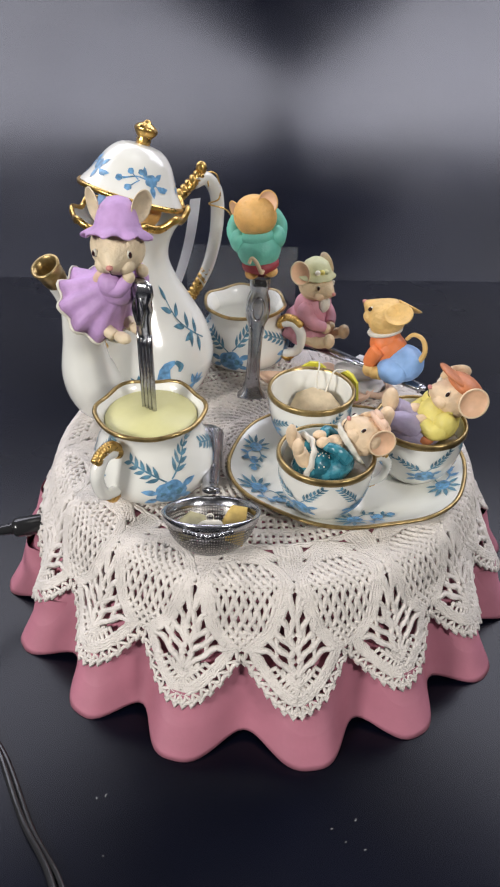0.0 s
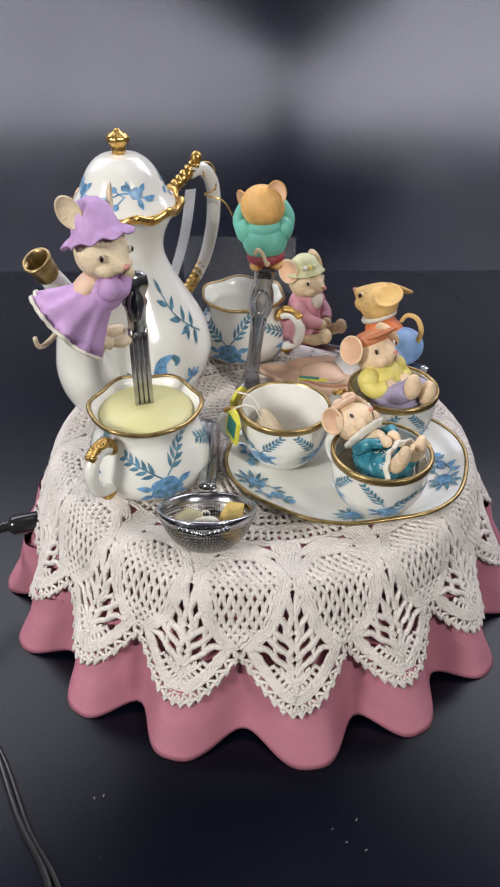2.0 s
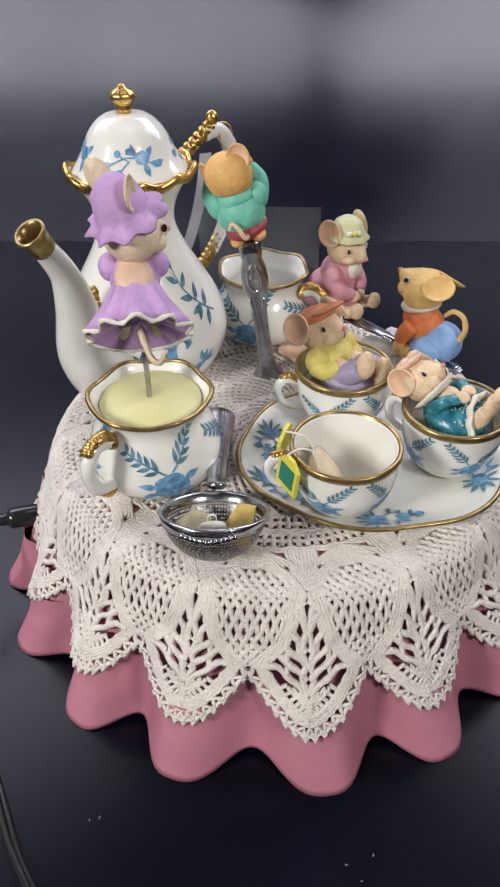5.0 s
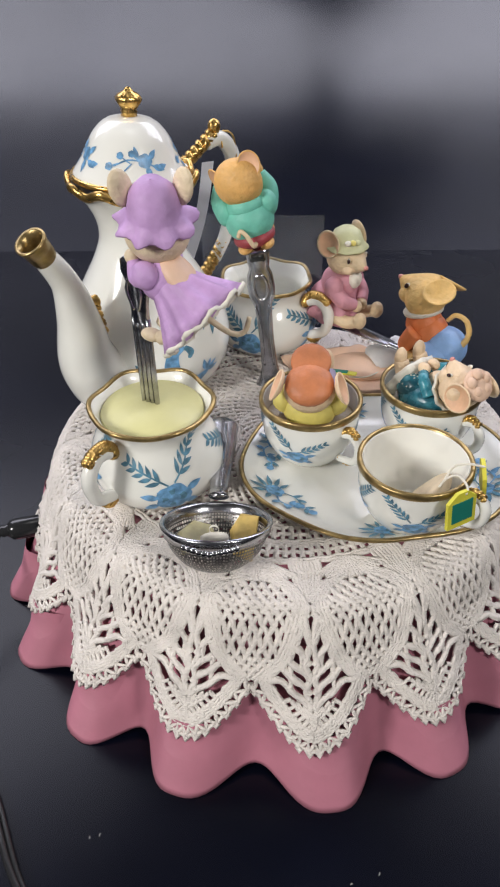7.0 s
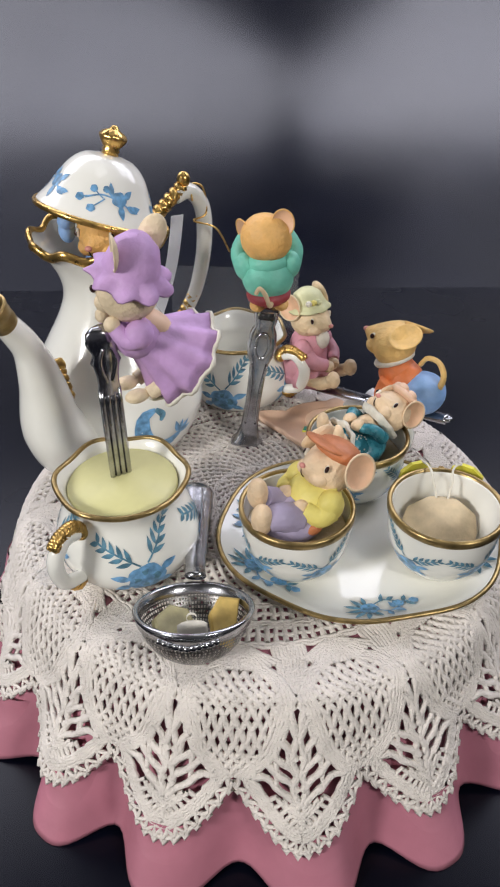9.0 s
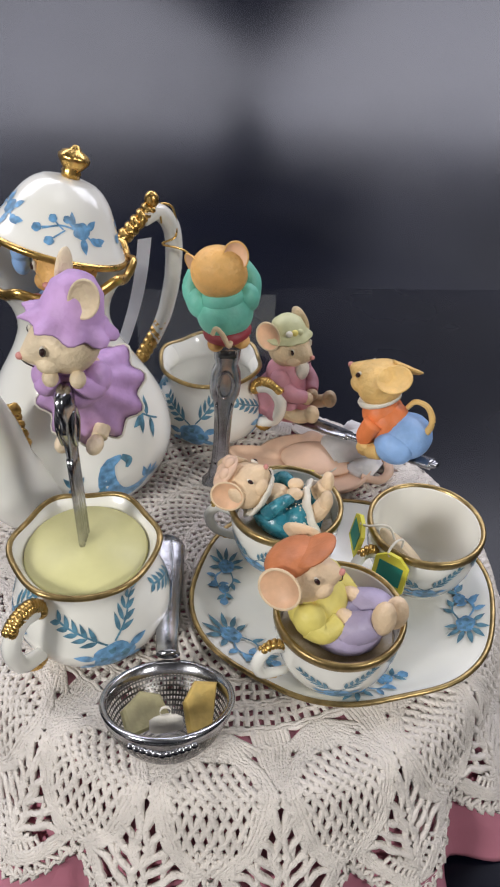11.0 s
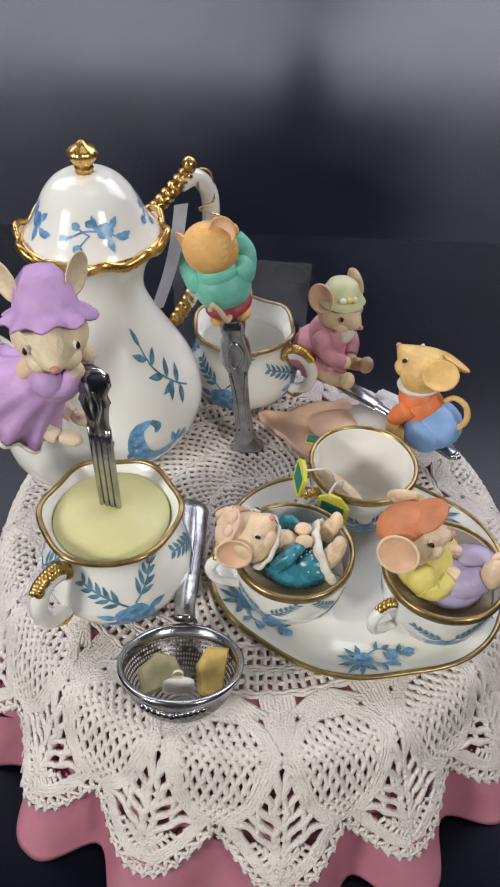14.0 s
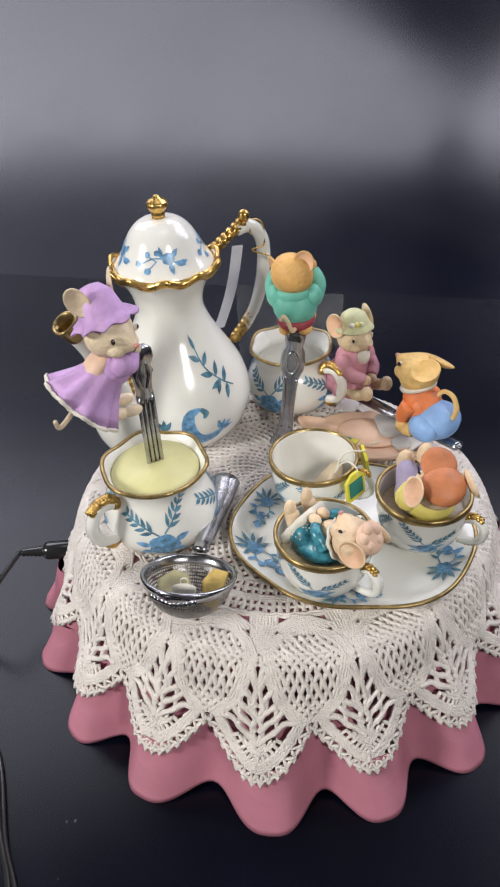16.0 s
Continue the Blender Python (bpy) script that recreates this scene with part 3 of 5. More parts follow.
    stem(bm, p, [(-0.0005, 0.0088), (-0.0048, 0.0070), (-0.0056, 0.0005), (-0.0022, -0.0055), (0.0035, -0.0062), (0.0085, -0.0030)], (0.0012, 0.0040, 0.0056, 0.0056, 0.0044, 0.0012), 0)
    stem(bm, p, [(-0.0005, 0.0088), (0.0014, 0.0066), (0.0004, 0.0046)], (0.0014, 0.0026, 0.0008), 1)
    rose(bm, p, -0.0145, -0.0005, 0.0022)
    for x, y, an in ((0.0065, -0.003, 1.7), (0.0070, -0.0035, 1.2), (0.0078, -0.0035, 0.7), (0.0080, -0.004, 0.2), (-0.0145, 0.001, 2.2), (-0.0145, 0.001, 1.6), (-0.0145, 0.001, 1.0), (-0.0085, -0.004, 1.2)):
        leaf(bm, p, x, y, an, 0.0050, 0.0019, 0 if x > 0 else 1)
    stem(bm, p, [(-0.0140, -0.0015), (-0.0110, -0.0055), (-0.0040, -0.0075)], 0.0005, 1)
    tagged(part("painted_scroll", bm, [BLUE, BLUEGREEN], pot), kind="stuff")
    bm = bmesh.new()
    p = put(-38, 0.048)
    stem(bm, p, [(-0.004, 0.013), (-0.002, 0.004), (0.004, -0.003), (0.009, -0.007)], 0.0006, 1)
    for x, y, an in ((-0.0035, 0.010, 1.9), (-0.003, 0.006, 2.7), (-0.002, 0.004, 0.8), (0.001, 0.0, 2.9), (0.002, -0.001, 1.0), (0.004, -0.003, 3.4), (0.005, -0.004, 0.9), (0.006, -0.005, -1.9), (0.003, -0.002, -2.0)):
        leaf(bm, p, x, y, an, 0.0062, 0.0022, 1)
    tagged(part("painted_leaf_branch", bm, [BLUE, BLUEGREEN], pot), kind="stuff")
    for a0 in (175, 215):
        bm = bmesh.new()
        p = put(a0, 0.03)
        rose(bm, p, 0, 0, 0.0035)
        for an in (0.5, 2.0, 4.0, 5.2):
            leaf(bm, p, 0, 0, an, 0.007, 0.0024, 0)
        tagged(part("painted_rose", bm, [BLUE, BLUEGREEN], pot), kind="stuff")
    # the lid, hinged at the handle's side; its pose is keyed
    LID = fine([(0.0268, 0.000), (0.0255, 0.0020), (0.0222, 0.0060), (0.0194, 0.0105), (0.0164, 0.0150), (0.0118, 0.0188), (0.0060, 0.0204), (0.0026, 0.0206)], 36)
    LID = [(r * (0.945 if r > 0.01 else 1), z * 1.14) for r, z in LID]
    lid = new("lid")
    lid.parent = pot
    lid["label"] = "domed white lid with blue berry sprigs"
    bm = bmesh.new()
    lathe(bm, LID + [(0.001, 0.0235)], 72)
    lathe(bm, [(r - 0.0014, z - 0.001) for r, z in LID] + [(0.001, 0.0221)], 72)
    part("dome", bm, CHINA, lid)
    bm = bmesh.new()
    lathe(bm, [(0.0238, -0.0014), (0.0257, -0.0010), (0.0261, 0.0004), (0.0254, 0.0014), (0.0240, 0.0006), (0.0238, -0.0014)], 72)
    part("gilt_band", bm, GOLD, lid)
    bm = bmesh.new()
    lathe(bm, [(0.0005, 0.0198), (0.0034, 0.0200), (0.0030, 0.0220), (0.0034, 0.0227), (0.0029, 0.0234), (0.0046, 0.0258), (0.0052, 0.0270), (0.0052, 0.0279), (0.0042, 0.0292), (0.0021, 0.0302), (0.0016, 0.0308), (0.0010, 0.0316), (0.0003, 0.0318)], 24, m=Matrix.Translation((0, 0, 0.0026)), warp=lambda a, r, z: (r * (1 + 0.06 * math.cos(8 * a)), z))
    part("knob", bm, GOLD, lid)
    for a0 in (-76, 20, 115, 200):
        bm = bmesh.new()
        berry_sprig(bm, lambda x, y: surface_point(Matrix(), LID, math.radians(a0) + x / 0.021, 0.0096 + y * 0.9), 1.3)
        tagged(part("painted_berry_sprig", bm, BLUE, lid), kind="stuff")
    return pot, lid


PLATE_AT = (0.0455, -0.0305, TOP + 0.0012)


def build_plate():
    plate = thing("oval_plate", "white china oval plate with gilt wavy edge and blue flowers", "plate", pose(*PLATE_AT))
    prof = [(0.00002, 0.0025), (0.030, 0.0025), (0.040, 0.0028), (0.047, 0.0042), (0.053, 0.0068), (0.0565, 0.0082)]

    def warp(a, r, z):
        k = min(1, r / 0.0565)
        w = abs(math.cos(3.0 * (a + 0.25)))
        return r * (1 - 0.155 * math.sin(a) ** 2) * (1 + (0.035 * (1 - w ** 2.5) - 0.02) * k ** 4), z

    bm = bmesh.new()
    lathe(bm, [(0.00002, 0.0), (0.034, 0.0), (0.045, 0.0014), (0.0562, 0.0070)] + list(reversed(fine(prof, 24))), 120, warp)
    part("dish", bm, CHINA, plate)
    bm = bmesh.new()
    rows = []
    for j in range(160):
        a = 2 * math.pi * j / 160
        rr, _ = warp(a, 0.0562, 0)
        rows.append([Vector(((rr + 0.0010 * math.cos(b)) * math.cos(a), (rr + 0.0010 * math.cos(b)) * math.sin(a), 0.0076 + 0.0009 * math.sin(b))) for b in [2 * math.pi * i / 8 for i in range(8)]])
    grid_faces(bm, rows, loop_v=True)
    part("gilt_edge", bm, DULLGOLD, plate)
    for a0, s in ((-84, 1.45), (-150, 1.40), (-12, 1.35), (168, 1.2), (45, 1.3), (108, 1.3)):
        bm = bmesh.new()

        def put(x, y):
            a = math.radians(a0) + x / 0.046
            r = 0.0455 + y
            z = next(z0 + (z1 - z0) * (r - r0) / (r1 - r0) for (r0, z0), (r1, z1) in zip(prof, prof[1:]) if r0 <= r <= r1)
            rr, _ = warp(a, r, 0)
            return Vector((rr * math.cos(a), rr * math.sin(a), z + 0.0006))
        plate_sprig(bm, put, s)
        tagged(part("painted_flower_sprig", bm, [BLUE, BLUEGREEN], plate), kind="stuff")
    return plate


CUP = fine([(0.0085, 0.0004), (0.0112, 0.001), (0.0158, 0.006), (0.0190, 0.013), (0.0203, 0.0215), (0.0207, 0.0290)], 28)


def build_cup(label, group):
    cup = thing("teacup", label, "teacup", group=group)
    bm = bmesh.new()
    lathe(bm, [(0.00002, 0.001)] + CUP + [(r - 0.0013, z) for r, z in reversed(CUP) if z > 0.003] + [(0.00002, 0.003)], 64)
    part("bowl", bm, CHINA, cup)
    bm = bmesh.new()
    lathe(bm, [(0.0194, 0.0278), (0.0206, 0.0266), (0.0214, 0.0272), (0.0214, 0.0294), (0.0206, 0.0302), (0.0196, 0.0296), (0.0194, 0.0278)], 64)
    part("gilt_rim", bm, DULLGOLD, cup)
    bm = bmesh.new()
    tube(bm, [(0.0200, 0, 0.0215), (0.0255, 0, 0.0235), (0.0290, 0, 0.0185), (0.0265, 0, 0.0115), (0.0178, 0, 0.0085)], [0.0017, 0.002, 0.0021, 0.0018, 0.0015], 10, n=26)
    part("handle", bm, CHINA, cup)
    bm = bmesh.new()
    rope(bm, [(0.0205, 0, 0.0225), (0.0235, 0, 0.0252), (0.0275, 0, 0.0238)], 0.0016, n=26)
    part("handle_scroll", bm, GOLD, cup)
    bm = bmesh.new()
    rope(bm, [(0.0250, 0, 0.0102), (0.0225, 0, 0.0088), (0.0185, 0, 0.0090)], 0.0013, n=20)
    part("handle_foot_scroll", bm, GOLD, cup)
    for a0, fl in ((60, 1), (140, -1), (220, 1), (300, -1)):
        bm = bmesh.new()
        spray(bm, lambda x, y: surface_point(Matrix(), CUP, math.radians(a0) + x / 0.019, 0.0128 + y * 0.85), 1.12, fl)
        tagged(part("painted_rose_spray", bm, [BLUE, BLUEGREEN], cup), kind="stuff")
    return cup


build_backdrop()
build_table()
build_doily()
POT_THING, LID = build_pot()
build_jug("cream_jug", "round white china jug with blue rose, full of pale cream", pose(-0.0455, -0.035, TOP + 0.001, 0, 0, 58) @ Matrix.Diagonal((0.95, 0.95, 0.98, 1)), (-129, -40, 140, 50), True)
build_jug("cream_jug", "white china jug with gilt rim standing behind the teapot", pose(-0.002, 0.083, TOP + 0.001, 0, 0, 150) @ Matrix.Scale(0.92, 4), (100, 190, 20, 270), False)
build_plate()
CUPS = [build_cup("white china teacup with blue sprays, " + s, "teacups on the plate") for s in ("holding a tea bag", "carrying a mouse in teal", "carrying a capped mouse")]
for cup in CUPS[1:]:
    bm = bmesh.new()
    lathe(bm, [(0.00002, 0.0150), (0.0180, 0.0152), (0.0186, 0.0196), (0.0180, 0.0193), (0.00002, 0.0191)], 48)
    part("tea", bm, TEA, cup, "milky brown tea")
ORBIT = (0.0462, -0.0309, TOP + 0.0038)


def cup_pose(t, start, spin, swing=20, lag=0):
    """A cup on its way round the plate, spinning; swing and lag make the spin uneven."""
    a = math.radians(start + 23.2 * t)
    turned = 90 - 117 * (t - 2.44)
    turned += swing * math.cos(math.radians(turned / 2)) ** 2 + spin
    turned -= lag * math.sin(math.radians(turned))
    return pose(ORBIT[0] + 0.0305 * math.cos(a), ORBIT[1] + 0.0305 * math.sin(a), ORBIT[2], 0, 0, turned)


def merge(dst, src, m=None):
    """Adds a bmesh to another, moved by m."""
    if m:
        bmesh.ops.transform(src, matrix=m, verts=src.verts)
    me = bpy.data.meshes.new("piece")
    src.to_mesh(me)
    src.free()
    dst.from_mesh(me)
    bpy.data.meshes.remove(me)


FUR_TAN = material("tan_painted_resin", (0.70, 0.54, 0.34), 0.5, vary=0.16, scale=130, bump=0.7, bump_scale=520)
FUR_CREAM = material("cream_painted_resin", (0.76, 0.62, 0.42), 0.5, vary=0.14, scale=130, bump=0.6, bump_scale=520)
FUR_GOLD = material("golden_painted_resin", (0.72, 0.41, 0.13), 0.5, vary=0.18, scale=130, bump=0.7, bump_scale=520)
FUR_YELLOW = material("yellow_painted_resin", (0.74, 0.48, 0.17), 0.5, vary=0.15, scale=130, bump=0.7, bump_scale=520)
FUR_PALE = material("pale_buff_painted_resin", (0.76, 0.57, 0.37), 0.5, vary=0.14, scale=130, bump=0.6, bump_scale=520)
EAR_IN = material("peach_ear_lining", (0.72, 0.44, 0.27), 0.5, vary=0.15, scale=160)
EYE = material("dark_eye_paint", (0.03, 0.012, 0.012), 0.12)
NOSE = material("pink_nose_paint", (0.62, 0.26, 0.22), 0.4)
LILAC = material("lilac_painted_resin", (0.54, 0.33, 0.60), 0.55, vary=0.16, scale=110, bump=0.5, bump_scale=260)
ROSE = material("dusty_rose_painted_resin", (0.58, 0.27, 0.32), 0.55, vary=0.16, scale=110, bump=0.5, bump_scale=260)
PEACH = material("peach_painted_resin", (0.76, 0.52, 0.37), 0.5, vary=0.12, scale=90)
TEAL = material("teal_glossy_paint", (0.025, 0.16, 0.21), 0.25, vary=0.35, scale=160, bump=0.5, bump_scale=260, second=(0.05, 0.26, 0.32), mix_scale=260)
MINT = material("mint_green_paint", (0.16, 0.52, 0.40), 0.5, vary=0.15, scale=110, bump=0.5, bump_scale=260)
MAROON = material("maroon_paint", (0.30, 0.04, 0.05), 0.5, vary=0.2)
ORANGE = material("orange_paint", (0.72, 0.20, 0.06), 0.5, vary=0.15, scale=110, bump=0.5, bump_scale=260)
SKY = material("sky_blue_paint", (0.25, 0.42, 0.72), 0.5, vary=0.15, scale=110, bump=0.5, bump_scale=260)
LEMON = material("lemon_yellow_paint", (0.70, 0.60, 0.16), 0.5, vary=0.12, scale=110, bump=0.5, bump_scale=260)
MAUVE = material("grey_mauve_paint", (0.36, 0.31, 0.44), 0.5, vary=0.14, scale=110, bump=0.5, bump_scale=260)
RUST = material("rust_brown_paint", (0.52, 0.18, 0.07), 0.5, vary=0.2, scale=110, bump=0.5, bump_scale=260)
HATGREEN = material("pale_green_hat_paint", (0.62, 0.62, 0.36), 0.5, vary=0.12, scale=110, bump=0.15)
CUFF = material("off_white_trim_paint", (0.72, 0.68, 0.58), 0.55, vary=0.12, scale=200, bump=0.3)
YELLOWCARD = material("yellow_card", (0.72, 0.66, 0.06), 0.55)
GREENCARD = material("green_printed_card", (0.01, 0.20, 0.15), 0.5)
STRING = material("white_string", (0.72, 0.68, 0.58), 0.8)
BAGPAPER = material("tea_bag_paper", (0.62, 0.50, 0.33), 0.7, vary=0.15, scale=200, bump=0.3)
SUGAR = material("white_sugar_block", (0.80, 0.78, 0.76), 0.6, bump=0.3, bump_scale=900)
LEMONRIND = material("amber_biscuit_resin", (0.60, 0.42, 0.12), 0.5, vary=0.2, scale=200, bump=0.3)
OLIVE = material("olive_biscuit_resin", (0.42, 0.38, 0.20), 0.5, vary=0.2, scale=200, bump=0.3)
PAPER = material("white_tag_paper", (0.75, 0.75, 0.76), 0.6)
FILM = clear("clear_plastic_film", (0.55, 0.58, 0.62), 0.12, 0.86)

# slots of a figure: fur, ear lining, blush, eye, nose, dress, trim, second cloth, third cloth
F, EARIN, FACE, EY, NO, C1, TR, C2, C3 = range(9)


def ear(dst, m, r, tall=1.1):
    """A cupped round ear that opens along its own +x."""
    bm = bmesh.new()
    up = Matrix.Diagonal((1, 1, tall, 1)) @ pose(0, 0, 0, 0, 90, 0)
    lathe(bm, [(0.01 * r, -0.22 * r), (0.45 * r, -0.16 * r), (0.82 * r, 0.0), (1.0 * r, 0.16 * r), (0.98 * r, 0.24 * r), (0.88 * r, 0.20 * r)], 24, mi=F, m=up)
    lathe(bm, [(0.88 * r, 0.20 * r), (0.70 * r, 0.04 * r), (0.35 * r, -0.08 * r), (0.01 * r, -0.10 * r)], 24, mi=EARIN, m=up)
    merge(dst, bm, m)


def head(dst, m, s, ears=(0.72, 34, 15), snout=0.27, drop=0.45, wide=0.82, tall=1.1):
    """A mouse's head that looks along +x; s is about half its width."""
    bm = bmesh.new()

    def shape(p):
        x, y, z = p
        if x > 0:
            k = x ** 1.7
            return Vector((x * (1 + snout * x), y * (1 - 0.62 * k), z * (1 - 0.55 * k) - 0.16 * k))
        return Vector((x * 0.92, y * 1.02, z))
    blob(bm, (0, 0, 0), (s, s * 0.98, s * 0.95), F, seg=28, rings=20, warp=shape)
    for sy in (1, -1):
        blob(bm, (0.52 * s, 0.36 * s * sy, -0.33 * s), (0.42 * s, 0.36 * s, 0.32 * s), FACE)
        blob(bm, (0.70 * s, 0.595 * s * sy, 0.16 * s), (0.095 * s, 0.070 * s, 0.155 * s), TR, rot=(0, 0, 35 * sy), seg=14, rings=10)
        blob(bm, (0.715 * s, 0.630 * s * sy, 0.16 * s), (0.10 * s, 0.075 * s, 0.125 * s), EY, rot=(0, 0, 35 * sy), seg=12, rings=8)
        if ears:
            r, out, back = ears
            ear(bm, pose(-0.22 * s, wide * s * sy, 0.55 * s, -28 * sy, -back, out * sy) @ Matrix.Translation((0, 0, drop * s)), r * s, tall)
    blob(bm, ((0.985 + snout * 0.96) * s, 0, -0.12 * s), (0.11 * s, 0.13 * s, 0.10 * s), NO, seg=12, rings=8)
    tube(bm, [((0.98 + snout * 0.9) * s, 0, -0.24 * s), ((0.9 + snout * 0.8) * s, 0, -0.42 * s), ((0.8 + snout * 0.65) * s, 0.06 * s, -0.52 * s)], 0.022 * s, 5, EY, 8)
    merge(dst, bm, m)


def figure(name, label, bm, mats):
    slots = (mats + [CUFF] * 9)[:9]
    return tagged(part(name, bm, slots), label, "figurine", "mouse figurines")


def hat(dst, m, r, mi, brim=1.5, height=0.9, ruffle=0.0, trim=None):
    bm = bmesh.new()
    w = (lambda a, rr, z: (rr * (1 + ruffle * 0.5 * math.cos(9 * a) * (rr / r > 1.05)), z + ruffle * r * math.sin(9 * a) * max(0, rr / r - 1.0))) if ruffle else None
    lathe(bm, [(0.02 * r, height * r), (0.45 * r, height * 0.93 * r), (0.82 * r, height * 0.62 * r), (1.0 * r, 0.12 * r), (1.05 * r, 0.0), (brim * 0.85 * r, -0.16 * r), (brim * r, -0.34 * r), (brim * 0.99 * r, -0.42 * r), (brim * 0.8 * r, -0.28 * r), (0.9 * r, -0.1 * r)], 54, warp=w, mi=mi)
    merge(dst, bm, m)


def limb(bm, pts, r, mi, end=None, endmi=F, end_r=None):
    tube(bm, pts, r, 12, mi, 14)
    if end is not None:
        blob(bm, end, end_r or (r[-1] * 1.15,) * 3 if isinstance(r, list) else (r * 1.15,) * 3, endmi, seg=14, rings=10)


def skirt_shape(bm, c, r0, r1, h, mi, folds=11, trim=None, tilt=(0, 0, 0)):
    """A flared gown hanging down from c, with soft folds and a trimmed hem."""
    m = pose(*c, *tilt)
    w = lambda a, r, z: (r * (1 + 0.10 * math.cos(folds * a) * (-z / h) ** 1.3), z + 0.03 * h * math.cos(folds * a) * (-z / h) ** 2)
    prof = [(r0 * 0.55, 0.0), (r0, -0.04 * h), (r0 * 1.06, -0.2 * h), (r0 + (r1 - r0) * 0.35, -0.5 * h), (r0 + (r1 - r0) * 0.75, -0.8 * h), (r1, -h), (r1 * 0.95, -0.985 * h), (r1 * 0.4, -0.8 * h), (0.0003, -0.78 * h)]
    lathe(bm, prof, 66, warp=w, mi=mi, m=m)
    if trim is not None:
        rows = []
        for j in range(66):
            a = 2 * math.pi * j / 66
            rr, zz = w(a, r1, -h)
            rows.append([m @ Vector(((rr + 0.0005 * math.cos(b)) * math.cos(a), (rr + 0.0005 * math.cos(b)) * math.sin(a), zz + (0.0007 + 0.0004 * (j % 2)) * math.sin(b))) for b in [2 * math.pi * i / 6 for i in range(6)]])
        grid_faces(bm, rows, trim, loop_v=True)


# ---- cutlery standing upright ----
def build_fork(name, label, m, height, tine_h, width):
    """A stub of a fork, tines down, with a scrolled handle end on top."""
    fork = thing(name, label, "fork", m)
    for i in range(4):
        bm = bmesh.new()
        y = (i - 1.5) * width / 4.6
        tube(bm, [(0, y, -0.004), (0, y, tine_h * 0.5), (0, y, tine_h)], width / 8.8, 8, n=6)
        part("tine", bm, CHROME, fork)
    bm = bmesh.new()
    rows = []
    for z, w, t in ((tine_h - 0.002, 0.46, 0.12), (tine_h + 0.002, 0.40, 0.16), (tine_h + 0.006, 0.42, 0.2), (tine_h + 0.010, 0.50, 0.24), (height - 0.012, 0.58, 0.22), (height - 0.009, 0.46, 0.26), (height - 0.005, 0.66, 0.28), (height - 0.001, 0.62, 0.26), (height + 0.001, 0.36, 0.16)):
        row = []
        for j in range(24):
            a = 2 * math.pi * j / 24
            row.append(Vector((width * t * math.cos(a) * (1 + 0.12 * math.cos(4 * a)), width * w * math.sin(a) * (1 + 0.05 * math.cos(6 * a)), z)))
        rows.append(row)
    vs = grid_faces(bm, rows)
    bm.faces.new(vs[-1])
    for sy in (1, -1):
        scroll(bm, (0, 0, 0), width * 0.22, 1.2, pose(0.0, sy * width * 0.34, height - 0.004, 0, 0, 90), thick=width * 0.10)
        tube(bm, [(width * 0.22, sy * width * 0.1, tine_h + 0.004), (width * 0.26, sy * width * 0.3, (tine_h + height) / 2), (width * 0.24, sy * width * 0.12, height - 0.006)], width * 0.07, 7, n=14)
        tube(bm, [(-width * 0.22, sy * width * 0.1, tine_h + 0.004), (-width * 0.26, sy * width * 0.3, (tine_h + height) / 2), (-width * 0.24, sy * width * 0.12, height - 0.006)], width * 0.07, 7, n=14)
    part("handle_end", bm, CHROME, fork)
    return fork


FORK_AT = (-0.0465, -0.031, TOP + 0.0375)
FORK = build_fork("upright_fork", "chrome fork standing tines down in the cream", pose(*FORK_AT), 0.061, 0.038, 0.0095)
TEAL_AT = (0.0012, 0.0385, TOP + 0.0015)


def build_handle_end(m):
    """A cut-off cutlery handle that stands upright: flared foot, slim waist, a shaped head with a raised oval."""
    stand = thing("cutlery_handle", "chrome cutlery handle standing upright carrying a mouse", "cutlery", m)
    bm = bmesh.new()
    rows = []
    for z, w, t in ((-0.0010, 0.0078, 0.0050), (0.0012, 0.0076, 0.0046), (0.0040, 0.0055, 0.0030), (0.0100, 0.0040, 0.0022), (0.0240, 0.0035, 0.0019), (0.0380, 0.0038, 0.0020), (0.0440, 0.0043, 0.0022), (0.0485, 0.0060, 0.0025), (0.0530, 0.0064, 0.0027), (0.0590, 0.0058, 0.0026), (0.0625, 0.0044, 0.0024), (0.0650, 0.0050, 0.0028), (0.0700, 0.0054, 0.0032), (0.0725, 0.0046, 0.0028)):
        rows.append([Vector((t * math.copysign(abs(math.cos(a)) ** 0.7, math.cos(a)), w * math.copysign(abs(math.sin(a)) ** 0.7, math.sin(a)), z)) for a in [2 * math.pi * j / 28 for j in range(28)]])
    vs = grid_faces(bm, rows)
    bm.faces.new(vs[0]), bm.faces.new(vs[-1])
    part("shaft", bm, CHROME, stand)
    for sx in (1, -1):
        bm = bmesh.new()
        tube(bm, [(sx * 0.0026, 0.0030 * math.cos(a), 0.0535 + 0.0062 * math.sin(a)) for a in [2 * math.pi * j / 20 for j in range(21)]], 0.0008, 8, n=44)
        for sy in (1, -1):
            tube(bm, [(sx * 0.0019, sy * 0.0022, 0.012), (sx * 0.0020, sy * 0.0020, 0.030), (sx * 0.0024, sy * 0.0034, 0.044)], 0.0005, 6, n=14)
        part("raised_oval", bm, CHROME, stand)
        bm = bmesh.new()
        bmesh.ops.create_cube(bm, size=1, matrix=Matrix.Translation((sx * 0.0026, 0, 0.0682)) @ Matrix.Diagonal((0.0016, 0.0070, 0.0044, 1)))
        bmesh.ops.bevel(bm, geom=bm.edges[:], offset=0.0006, segments=2, affect="EDGES")
        part("dark_socket", bm, BLACKPLASTIC, stand, "dark recess under the figure")
    return stand


FORK_BACK = build_handle_end(pose(*TEAL_AT))

